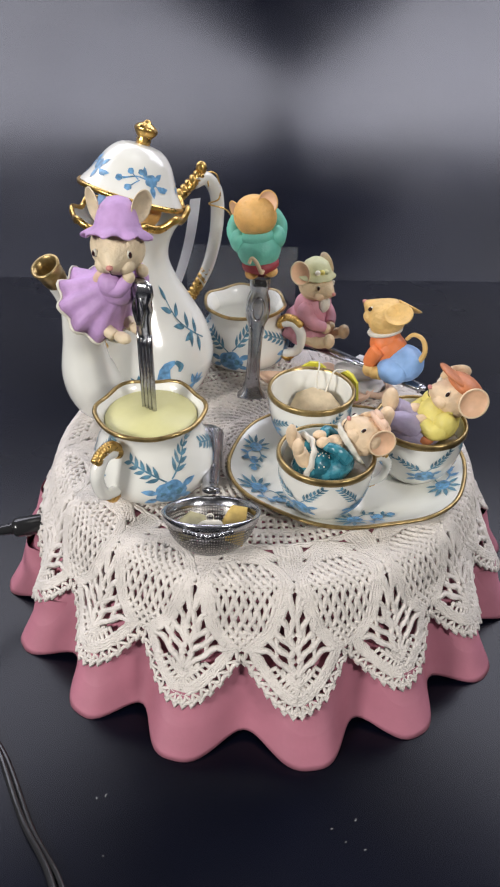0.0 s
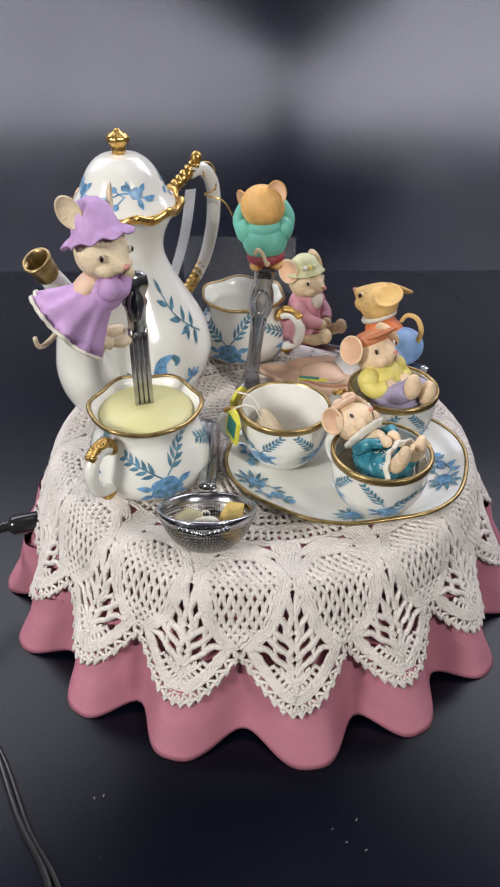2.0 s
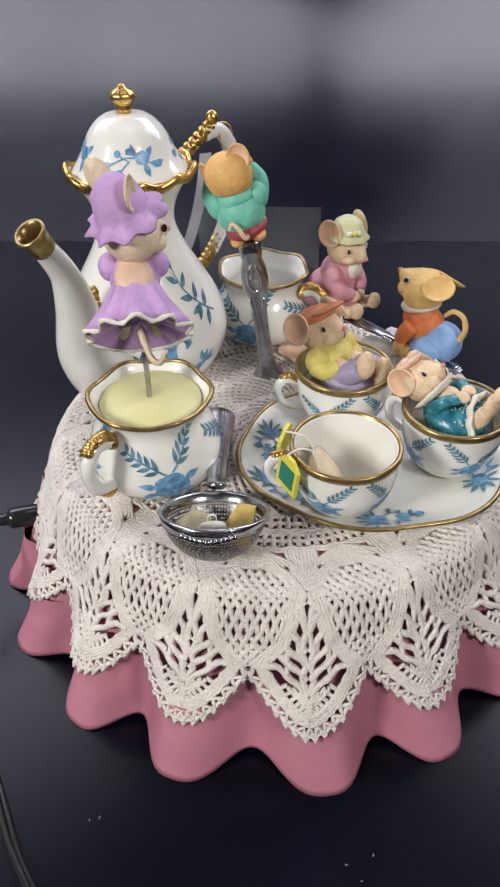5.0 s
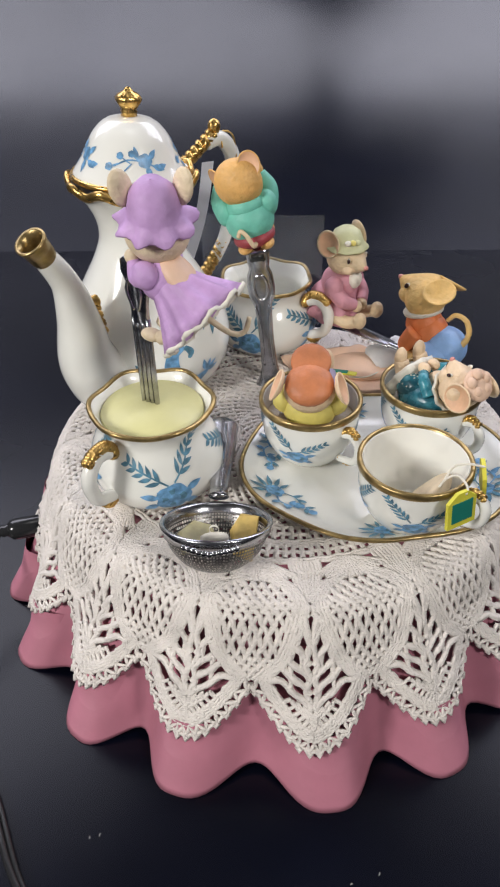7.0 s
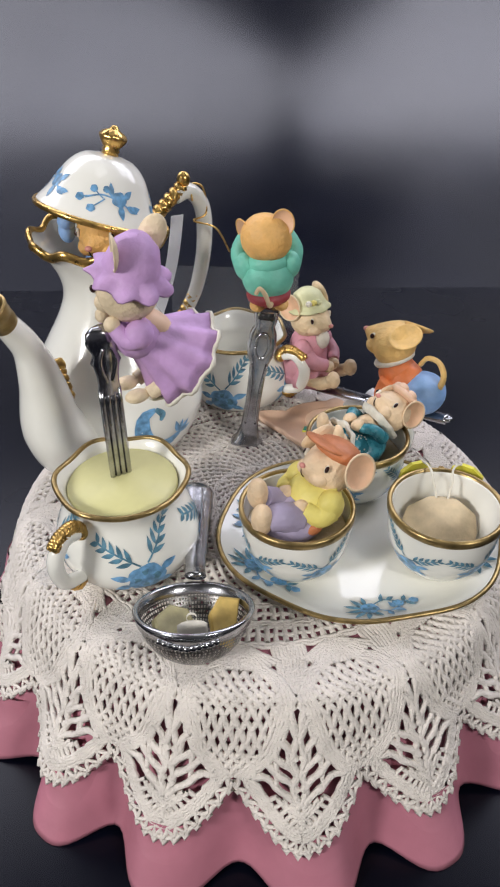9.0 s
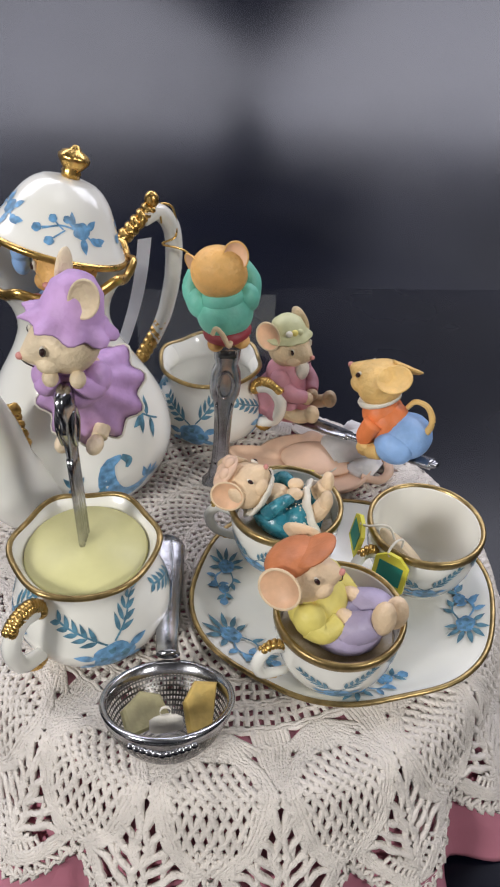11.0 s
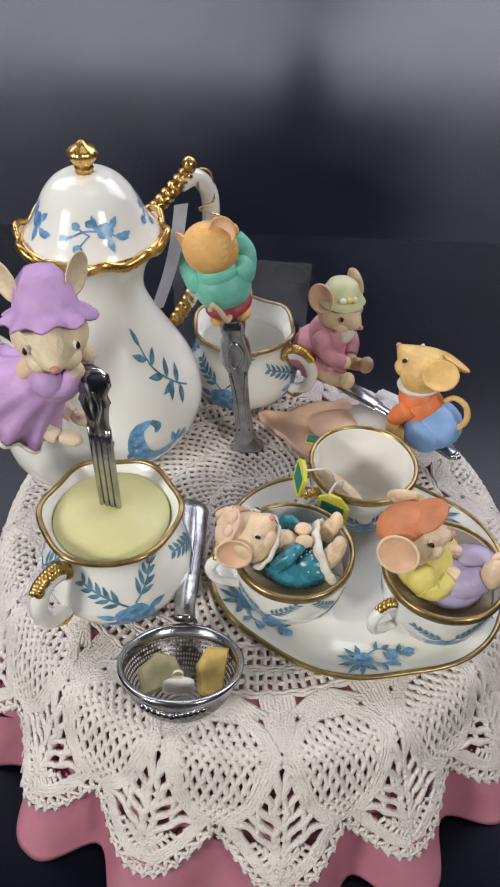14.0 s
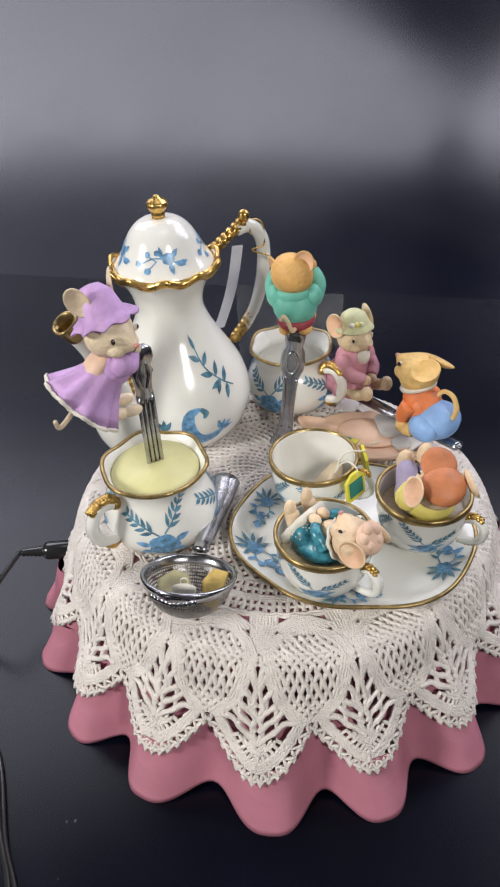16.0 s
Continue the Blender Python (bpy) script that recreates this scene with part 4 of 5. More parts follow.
# ---- the lilac mouse, clinging to the fork: the fork is at its origin, it hangs on the +x side ----
def build_lilac_mouse():
    bm = bmesh.new()
    skirt_shape(bm, (0.0110, 0, 0.0490), 0.0074, 0.0172, 0.0225, C1, 10, TR, tilt=(0, -48, 0))
    blob(bm, (0.0120, 0, 0.0475), (0.0086, 0.0088, 0.0086), C1)
    blob(bm, (0.0185, 0, 0.0500), (0.0040, 0.0066, 0.0088), C2, rot=(0, -48, 0))
    for sy in (1, -1):
        blob(bm, (0.0098, 0.0078 * sy, 0.0510), (0.0050, 0.0043, 0.0050), C1)
        limb(bm, [(0.0092, 0.0080 * sy, 0.0500), (0.0058, 0.0068 * sy, 0.0495), (0.0030, 0.0038 * sy, 0.0535)], [0.0037, 0.0033, 0.0025], C1, (0.0024, 0.0040 * sy, 0.0548), F, (0.0028, 0.0024, 0.0028))
        limb(bm, [(0.0200, 0.0055 * sy, 0.036), (0.0165, 0.0060 * sy, 0.0290), (0.0120, 0.0055 * sy, 0.0265)], [0.0032, 0.0028, 0.0026], F, (0.0080, 0.0050 * sy, 0.0265), F, (0.0046, 0.0028, 0.0025))
    tube(bm, [(0.028, 0.0, 0.036), (0.036, 0.003, 0.030), (0.040, 0.006, 0.030), (0.041, 0.008, 0.035)], [0.0012, 0.0009], 8, F, 16)
    hm = pose(0.0105, 0.0008, 0.0635, 0, 6, 120)
    head(bm, hm, 0.0112, ears=(0.41, 46, 4), snout=0.24, drop=0.94, wide=0.56, tall=1.45)
    hat(bm, hm @ pose(-0.0036, 0, 0.0074, 0, -25, 0), 0.0092, C1, brim=1.46, height=1.32, ruffle=0.20)
    tube(bm, [(0.008, -0.0035, 0.0555), (0.0068, 0.0, 0.0540), (0.0076, 0.0035, 0.0555)], 0.0016, 8, C3, 10)
    return figure("mouse_figurine", "mouse in a lilac bonnet and gown clinging to the fork", bm, [FUR_CREAM, FUR_CREAM, FUR_CREAM, EYE, NOSE, LILAC, CUFF, PEACH, LILAC])


LILAC_MOUSE = build_lilac_mouse()


def build_mint_mouse():
    """Sits on the back fork's end, at the origin, and looks along +y."""
    bm = bmesh.new()
    blob(bm, (0, 0, 0.0035), (0.0115, 0.0115, 0.0055), C2)
    blob(bm, (0, 0, 0.0125), (0.0132, 0.0118, 0.0115), C1)
    blob(bm, (0, 0, 0.0205), (0.0105, 0.0095, 0.0070), C1)
    for sx in (1, -1):
        blob(bm, (0.0112 * sx, 0.001, 0.0185), (0.0055, 0.0060, 0.0070), C1)
        limb(bm, [(0.0120 * sx, 0.002, 0.0180), (0.0138 * sx, 0.006, 0.0240), (0.0105 * sx, 0.0085, 0.0310)], [0.0050, 0.0044, 0.0036], C1, (0.0095 * sx, 0.0095, 0.0335), F, (0.0035, 0.0035, 0.0035))
        blob(bm, (0.0065 * sx, 0.0085, 0.0015), (0.0042, 0.0080, 0.0038), F)
        blob(bm, (0.0060 * sx, -0.004, -0.0005), (0.0040, 0.0060, 0.0028), F)
    tube(bm, [(0.001, -0.0105, 0.003), (0.0, -0.0150, 0.004), (-0.002, -0.0150, 0.0100), (-0.0045, -0.0135, 0.0125), (-0.0065, -0.0130, 0.0095)], [0.0013, 0.0011], 8, TR, 20)
    head(bm, pose(0, 0.0010, 0.0325, 0, -8, 72), 0.0130, ears=None)
    for sx, rz, z in ((1, -80, 0.0405), (-1, 215, 0.0355)):
        ear(bm, pose(0.0090 * sx - 0.0012, -0.0034 * sx, z, 0, -12 * sx, rz), 0.0059, 1.15)
    bmesh.ops.scale(bm, vec=(0.82, 0.82, 0.83), verts=bm.verts)
    return figure("mouse_figurine", "golden mouse in a mint green jumper sitting on the fork", bm, [FUR_GOLD, EAR_IN, FUR_GOLD, EYE, NOSE, MINT, FUR_TAN, MAROON])


MINT_MOUSE = build_mint_mouse()


# ---- seesaw of cutlery ----
SEE_A, SEE_B = Vector((0.0350, 0.0760, 0.0)), Vector((0.0880, 0.0330, 0.0))
SEE_MID = (SEE_A + SEE_B) / 2 + Vector((0, 0, TOP + 0.0145))
SEE_DIR = math.degrees(math.atan2(SEE_B.y - SEE_A.y, SEE_B.x - SEE_A.x))
SEESAW = thing("butter_knife", "chrome butter knife balanced as a seesaw", "knife")
bm = bmesh.new()
rows = []
for x, w, t in ((-0.040, 0.001, 0.0003), (-0.038, 0.0040, 0.0006), (-0.025, 0.0048, 0.0008), (-0.010, 0.0045, 0.0009), (0.000, 0.0035, 0.0012)):
    rows.append([Vector((x, w * math.cos(a), t * math.sin(a))) for a in [2 * math.pi * j / 16 for j in range(16)]])
grid_faces(bm, rows)
part("blade", bm, CHROME, SEESAW)
bm = bmesh.new()
tube(bm, [(-0.001, 0, 0), (0.006, 0, 0.0), (0.018, 0, 0.0), (0.030, 0, 0.0), (0.041, 0, 0.0003)], [0.0030, 0.0026, 0.0034, 0.0042, 0.0046], 14, n=30, flat=0.5)
scroll(bm, (0.040, 0, 0.0), 0.003, 1.3, pose(0, 0, 0.001, 90, 0, 0), thick=0.0011)
part("handle", bm, CHROME, SEESAW)


def build_pink_mouse():
    """Sits on the blade's end and looks along +x."""
    bm = bmesh.new()
    skirt_shape(bm, (0, 0, 0.0255), 0.0080, 0.0145, 0.0215, C1, 9, tilt=(0, 6, 0))
    blob(bm, (-0.001, 0, 0.0215), (0.0095, 0.0095, 0.0098), C1)
    blob(bm, (-0.0045, 0, 0.0110), (0.0120, 0.0128, 0.0105), C1)
    for sy in (1, -1):
        blob(bm, (0.0015, 0.0090 * sy, 0.0220), (0.0050, 0.0045, 0.0062), C1)
        limb(bm, [(0.002, 0.0092 * sy, 0.0210), (0.0075, 0.0078 * sy, 0.0165), (0.0110, 0.0030 * sy, 0.0140)], [0.0042, 0.0038, 0.003], C1, (0.0118, 0.0022 * sy, 0.0130), F, (0.0030, 0.0030, 0.0030))
        limb(bm, [(0.004, 0.0075 * sy, 0.0055), (0.011, 0.0080 * sy, 0.0060), (0.0165, 0.0078 * sy, 0.0085)], [0.0036, 0.003], F, (0.0180, 0.0078 * sy, 0.0095), F, (0.0034, 0.0034, 0.0044))
    blob(bm, (0.0078, 0, 0.0262), (0.0030, 0.0040, 0.0050), TR)
    tube(bm, [(-0.012, 0, 0.006), (-0.018, 0.004, 0.004), (-0.020, 0.008, 0.008)], [0.0013, 0.001], 8, F, 14)
    hm = pose(0.001, 0, 0.0365, 0, 2, -8)
    head(bm, hm, 0.0102, ears=(0.60, 78, 10), snout=0.34, drop=0.22, wide=0.98)
    hat(bm, hm @ pose(-0.0012, 0, 0.0080, 0, -4, 0), 0.0080, C2, brim=1.36, height=0.85, ruffle=0.05)
    for k, (x, y) in enumerate(((0.0075, -0.0035), (0.0065, -0.0060), (0.0085, -0.0012))):
        blob(bm, tuple(hm @ Vector((x - 0.0015, y, 0.0098))), (0.0016, 0.0016, 0.0014), (C3, TR, C2)[k], seg=10, rings=6)
    return figure("mouse_figurine", "mouse in a dusty rose dress and pale green hat", bm, [FUR_TAN, EAR_IN, FUR_PALE, EYE, NOSE, ROSE, CUFF, HATGREEN, LEMON])


def build_orange_mouse():
    """Crouches on the handle's end and looks along -x, chin up."""
    bm = bmesh.new()
    blob(bm, (0.0085, 0, 0.0085), (0.0108, 0.0118, 0.0098), C2)
    blob(bm, (-0.001, 0, 0.0125), (0.0098, 0.0100, 0.0105), C1, rot=(0, -22, 0))
    blob(bm, (-0.0040, 0, 0.0170), (0.0085, 0.0092, 0.0085), C1)
    for sy in (1, -1):
        blob(bm, (0.0065, 0.0090 * sy, 0.0065), (0.0088, 0.0056, 0.0072), C2)
        limb(bm, [(-0.003, 0.0092 * sy, 0.0165), (-0.0065, 0.0095 * sy, 0.0090), (-0.0070, 0.0070 * sy, 0.0030)], [0.0044, 0.0040, 0.0032], C1, (-0.0068, 0.0062 * sy, 0.0020), F, (0.0034, 0.0032, 0.0026))
        limb(bm, [(0.001, 0.0105 * sy, 0.004), (-0.004, 0.0105 * sy, 0.0022)], [0.0040, 0.0034], F, (-0.0060, 0.0103 * sy, 0.0030), F, (0.0040, 0.0032, 0.0040))
    lathe(bm, [(0.0070, -0.0012), (0.0092, -0.0010), (0.0096, 0.0004), (0.0088, 0.0014), (0.0066, 0.0012)], 28, mi=TR, m=pose(-0.0055, 0, 0.0232, 0, -18, 0))
    tube(bm, [(0.0165, 0, 0.0120), (0.0190, 0, 0.0190), (0.0165, 0, 0.0255), (0.0110, 0, 0.0265), (0.0075, 0, 0.0225)], [0.0015, 0.0011], 8, F, 20)
    head(bm, pose(-0.0060, 0, 0.0310, 0, -22, 180), 0.0112, ears=(0.60, 70, 56), snout=0.34, drop=0.50, wide=0.76, tall=1.1)
    return figure("mouse_figurine", "golden mouse in an orange jumper and blue trousers crouching", bm, [FUR_YELLOW, FUR_YELLOW, FUR_YELLOW, EYE, NOSE, ORANGE, CUFF, SKY])


PINK_MOUSE = build_pink_mouse()
ORANGE_MOUSE = build_orange_mouse()


# ---- mice in the cups: in the cup's own space, head towards +x ----
def build_teal_mouse():
    bm = bmesh.new()
    blob(bm, (-0.001, 0, 0.0255), (0.0145, 0.0125, 0.0085), C1, rot=(0, -10, 0))
    for sy in (1, -1):
        blob(bm, (-0.0065, 0.0056 * sy, 0.0290), (0.0078, 0.0060, 0.0066), C1)
        limb(bm, [(-0.0080, 0.0060 * sy, 0.0310), (-0.0120, 0.0058 * sy, 0.0330), (-0.0145, 0.0055 * sy, 0.0380)], [0.0040, 0.0032], F, (-0.0152, 0.0055 * sy, 0.0395), F, (0.0026, 0.0030, 0.0050))
        limb(bm, [(0.0070, 0.0085 * sy, 0.0320), (0.0020, 0.0078 * sy, 0.0375), (-0.0020, 0.0035 * sy, 0.0375)], [0.0030, 0.0026, 0.0021], C1, (-0.0030, 0.0028 * sy, 0.0390), F, (0.0032, 0.0024, 0.0026))
    lathe(bm, [(0.0100, 0.0), (0.0122, 0.0016), (0.0128, 0.0040), (0.0118, 0.0044), (0.0095, 0.0020)], 44, warp=lambda a, r, z: (r * (1 + 0.05 * math.cos(11 * a)), z), mi=TR, m=pose(-0.0105, 0, 0.0275, 0, -62, 0))
    lathe(bm, [(0.0070, 0.0), (0.0098, 0.0016), (0.0104, 0.0030), (0.0090, 0.0030), (0.0066, 0.0012)], 40, warp=lambda a, r, z: (r * (1 + 0.05 * math.cos(10 * a)), z), mi=TR, m=pose(0.0090, 0, 0.0335, 0, 60, 0))
    blob(bm, (0.004, 0, 0.0345), (0.0058, 0.0050, 0.0050), FACE)
    random.seed(5)
    for _ in range(26):
        a, b = random.uniform(0, 6.28), random.uniform(0.1, 1.2)
        n = Vector((math.sin(b) * math.cos(a), math.sin(b) * math.sin(a), math.cos(b)))
        for c, r in (((-0.0065, 0.0056, 0.0290), (0.0078, 0.0060, 0.0066)), ((-0.0065, -0.0056, 0.0290), (0.0078, 0.0060, 0.0066))):
            blob(bm, (c[0] + n.x * r[0], c[1] + n.y * r[1], c[2] + n.z * r[2]), (0.0004, 0.0004, 0.0004), TR, seg=6, rings=4)
    hm = pose(0.0160, 0, 0.0385, 0, -60, 180)
    head(bm, hm, 0.0099, ears=(0.62, 80, 12), snout=0.26, drop=0.02)
    blob(bm, tuple(hm @ Vector((0.0005, 0, 0.0098))), (0.0070, 0.0075, 0.0022), C2, rot=(0, 52, 0))
    for a in range(5):
        q = hm @ Vector((0.0015 + 0.0036 * math.cos(a * 1.26), 0.0042 * math.sin(a * 1.26), 0.0108))
        blob(bm, tuple(q), (0.0026, 0.0026, 0.0018), C2, rot=(0, 52, 0), seg=12, rings=8)
    bmesh.ops.transform(bm, matrix=pose(0, 0, 0.0195) @ Matrix.Scale(0.95, 4) @ pose(0, 0, -0.0210), verts=bm.verts)
    return figure("mouse_figurine", "buff mouse in a teal spotted dress lounging in a cup", bm, [FUR_PALE, EAR_IN, FUR_PALE, EYE, NOSE, TEAL, CUFF, PEACH])


def build_cap_mouse():
    bm = bmesh.new()
    blob(bm, (-0.002, 0, 0.0250), (0.0130, 0.0122, 0.0080), C2)
    blob(bm, (0.0075, 0, 0.0300), (0.0100, 0.0112, 0.0098), C1, rot=(0, -30, 0))
    for sy in (1, -1):
        blob(bm, (0.0075, 0.0098 * sy, 0.0330), (0.0052, 0.0048, 0.0062), C1)
        limb(bm, [(0.0070, 0.0105 * sy, 0.0315), (0.0025, 0.0100 * sy, 0.0300), (-0.0010, 0.0060 * sy, 0.0320)], [0.0046, 0.0042, 0.0034], C1, (-0.0020, 0.0048 * sy, 0.0325), F, (0.0038, 0.0030, 0.0028))
    limb(bm, [(-0.004, -0.005, 0.028), (-0.010, -0.0045, 0.0315), (-0.0145, -0.003, 0.0310)], [0.0060, 0.0054, 0.0045], C2, (-0.0170, -0.003, 0.0325), F, (0.0040, 0.0042, 0.0065))
    limb(bm, [(-0.004, 0.005, 0.028), (-0.009, 0.0055, 0.0320), (-0.0120, 0.0050, 0.0345)], [0.0060, 0.0050, 0.0042], C2, (-0.0140, 0.0048, 0.0375), F, (0.0038, 0.0040, 0.0066))
    blob(bm, (0.000, -0.0112, 0.0260), (0.0035, 0.0014, 0.0025), C3)
    hm = pose(0.0130, 0, 0.0418, 0, -30, 180)
    head(bm, hm, 0.0102, ears=(0.64, 80, 20), snout=0.26, drop=-0.05, wide=1.12)
    blob(bm, tuple(hm @ Vector((-0.0015, 0, 0.0068))), (0.0092, 0.0094, 0.0044), C3, rot=(0, 30, 0))
    blob(bm, tuple(hm @ Vector((0.0075, 0, 0.0085))), (0.0075, 0.0078, 0.0014), C3, rot=(0, 36, 0))
    lathe(bm, [(0.0060, -0.001), (0.0090, 0.0), (0.0094, 0.0016), (0.0080, 0.0026), (0.0056, 0.0016)], 30, mi=C1, m=pose(0.0095, 0, 0.0365, 0, -30, 0))
    return figure("mouse_figurine", "mouse in a rust cap and yellow jumper lounging in a cup", bm, [FUR_PALE, EAR_IN, FUR_PALE, EYE, NOSE, LEMON, CUFF, MAUVE, RUST])


TEAL_MOUSE = build_teal_mouse()
CAP_MOUSE = build_cap_mouse()


def build_peek_mouse():
    """Looks out of the teapot; the origin is on the pot's axis at its rim."""
    bm = bmesh.new()
    blob(bm, (0.001, 0.001, -0.016), (0.0120, 0.0120, 0.0120), C1)
    hm = pose(0.0030, -0.0070, 0.0058, 0, 2, -108)
    head(bm, hm, 0.0118, ears=None, snout=0.24)
    blob(bm, (-0.0120, -0.0060, 0.0060), (0.0034, 0.0040, 0.0050), C2)
    blob(bm, (-0.0115, -0.0070, 0.0100), (0.0036, 0.0040, 0.0034), C2)
    blob(bm, (-0.0062, -0.0165, -0.0030), (0.0024, 0.0018, 0.0016), C3)
    return figure("mouse_figurine", "golden mouse peeping out from under the teapot lid", bm, [FUR_GOLD, EAR_IN, FUR_GOLD, EYE, NOSE, SKY, CUFF, SKY, NOSE])


PEEK_MOUSE = build_peek_mouse()


# ---- things in and beside the empty cup ----
def build_tea_bag():
    bm = bmesh.new()
    rows = []
    for z, w, t in ((0.0045, 0.0100, 0.0020), (0.0065, 0.0128, 0.0052), (0.0120, 0.0132, 0.0062), (0.0180, 0.0118, 0.0046), (0.0210, 0.0080, 0.0020), (0.0230, 0.0050, 0.0010)):
        rows.append([Vector((t * math.cos(a) + 0.0055 + 0.42 * (z - 0.01), w * math.sin(a) * (1 - 0.1 * math.cos(2 * a)), z)) for a in [2 * math.pi * j / 24 for j in range(24)]])
    vs = grid_faces(bm, rows)
    bm.faces.new(vs[0]), bm.faces.new(vs[-1])
    bag = thing("tea_bag", "paper tea bag with white string and green tag in the cup", "tea bag")
    part("pouch", bm, BAGPAPER, bag)
    bm = bmesh.new()
    tube(bm, [(0.011, -0.002, 0.022), (0.0135, -0.003, 0.0285), (0.0175, -0.003, 0.0318), (0.0222, -0.0055, 0.0312), (0.0232, -0.0085, 0.0300)], 0.00045, 6, n=40)
    tube(bm, [(0.011, 0.002, 0.022), (0.0130, 0.004, 0.0290), (0.0175, 0.0055, 0.0316), (0.0222, 0.0080, 0.0310), (0.0226, 0.0095, 0.0300)], 0.00045, 6, n=40)
    part("string", bm, STRING, bag)
    for y, x, rz in ((-0.0095, 0.0228, -24), (0.0108, 0.0222, 28)):
        bm = bmesh.new()
        m = pose(x, y, 0.0242, 0, -8, rz) @ Matrix.Scale(1.2, 4)
        for w, h, t, lift, mi in ((0.0052, 0.0058, 0.0006, 0.0, 0), (0.0038, 0.0034, 0.0002, 0.0006, 1)):
            pts = [(-w, -h), (w, -h), (w, h * 0.55), (w * 0.35, h), (-w * 0.35, h), (-w, h * 0.55)] if mi == 0 else [(-w, -h - 0.0006), (w, -h - 0.0006), (w, h - 0.0006), (-w, h - 0.0006)]
            fr = [bm.verts.new(m @ Vector((t + lift, a, b))) for a, b in pts]
            bk = [bm.verts.new(m @ Vector((-t + lift, a, b))) for a, b in pts]
            bm.faces.new(fr).material_index = mi
            bm.faces.new(list(reversed(bk))).material_index = mi
            for q in range(len(pts)):
                bm.faces.new((fr[q], bk[q], bk[(q + 1) % len(pts)], fr[(q + 1) % len(pts)])).material_index = mi
        part("tag", bm, [YELLOWCARD, GREENCARD], bag, "yellow card tag with a green panel", smooth=False)
    return bag


TEA_BAG = build_tea_bag()


# ---- tea strainer ----
def build_strainer():
    st = thing("tea_strainer", "chrome tea strainer with a fine mesh bowl", "strainer", pose(-0.0178, -0.0815, TOP + 0.0012))
    rim_z, R = 0.0188, 0.0186
    lean = Matrix.Translation((0, 0, 0.0190)) @ pose(0, 0, 0, -23) @ Matrix.Translation((0, 0, -0.0188))
    bm = bmesh.new()
    rows = []
    for i in range(19):
        f = math.pi / 2 * i / 18
        r, z = R * math.sin(f) ** 0.9 + 0.0004, rim_z - 0.0172 * math.cos(f) ** 1.1
        rows.append([Vector((r * math.cos(a), r * math.sin(a), z)) for a in [2 * math.pi * j / 100 for j in range(100)]])
    for i in range(18):
        for j in range(100):
            q = [rows[i][j], rows[i][(j + 1) % 100], rows[i + 1][(j + 1) % 100], rows[i + 1][j]]
            c = sum(q, Vector()) / 4
            for u in range(4):
                a, b = q[u], q[(u + 1) % 4]
                vs = [bm.verts.new(p) for p in (a, b, c + (b - c) * 0.60, c + (a - c) * 0.60)]
                bm.faces.new(vs)
    bmesh.ops.transform(bm, matrix=lean, verts=bm.verts)
    part("mesh_bowl", bm, MESHSTEEL, st, smooth=False)
    bm = bmesh.new()
    lathe(bm, [(R - 0.0005, rim_z - 0.003), (R + 0.0007, rim_z - 0.0030), (R + 0.0013, rim_z - 0.0006), (R + 0.0018, rim_z + 0.0006), (R + 0.0010, rim_z + 0.0013), (R - 0.0002, rim_z + 0.0008), (R - 0.0005, rim_z - 0.003)], 72)
    bmesh.ops.transform(bm, matrix=lean, verts=bm.verts)
    part("rim", bm, CHROME, st)
    bm = bmesh.new()
    for k in range(-5, 6):
        a = math.radians(-92 + 5 * k)
        blob(bm, ((R + 0.0022) * math.cos(a), (R + 0.0022) * math.sin(a), rim_z - 0.0018 - 0.0003 * (5 - abs(k))), (0.0013, 0.0007, 0.0011), seg=12, rings=8)
    bmesh.ops.transform(bm, matrix=lean, verts=bm.verts)
    part("rim_ornament", bm, CHROME, st)
    bm = bmesh.new()
    tube(bm, [(-0.0005, 0.0190, rim_z - 0.004), (-0.001, 0.026, rim_z - 0.0065), (-0.0015, 0.045, 0.0095), (-0.0025, 0.062, 0.0075), (-0.0033, 0.075, 0.0070), (-0.0035, 0.0795, 0.0068)], [0.0040, 0.0036, 0.0048, 0.0066, 0.0078, 0.0045], 14, n=40, flat=0.42)
    part("handle", bm, CHROME, st)
    bm = bmesh.new()
    for sy in (1, -1):
        tube(bm, [(-0.0015 + 0.0012 * sy, 0.040, 0.0118), (-0.0024 + 0.0026 * sy, 0.060, 0.0098), (-0.0032 + 0.0022 * sy, 0.075, 0.0094)], 0.0006, 7, n=16)
    scroll(bm, (0, 0, 0), 0.0022, 1.3, pose(-0.0033, 0.074, 0.0094, 90, 0, 0), thick=0.0007)
    part("handle_relief", bm, CHROME, st)
    return st


build_strainer()
for name, label, c, rot, mat, sizes in (("biscuit", "olive resin biscuit wedge lying in the strainer", (-0.0255, -0.0805, TOP + 0.0125), (24, 14, 30), OLIVE, (0.0075, 0.0060, 0.0018)), ("biscuit", "amber resin biscuit wedge lying in the strainer", (-0.0085, -0.0800, TOP + 0.0125), (20, -24, 80), LEMONRIND, (0.0085, 0.0050, 0.0022))):
    bm = bmesh.new()
    pts = [(-1, -1), (1, -0.9), (0.9, 0.5), (0.1, 1.0), (-0.9, 0.4)]
    rings_ = [[Vector((x * sizes[0] * g, y * sizes[1] * g, z * sizes[2])) for x, y in pts] for g, z in ((0.88, -1), (1, -0.6), (1, 0.6), (0.88, 1))]
    vs = grid_faces(bm, rings_)
    bm.faces.new(vs[0]), bm.faces.new(vs[-1])
    ob = part(name, bm, mat, smooth=False)
    ob.matrix_world = pose(*c, *rot)
    tagged(ob, label, "biscuit", "biscuits in the strainer")
bm = bmesh.new()
rows = []
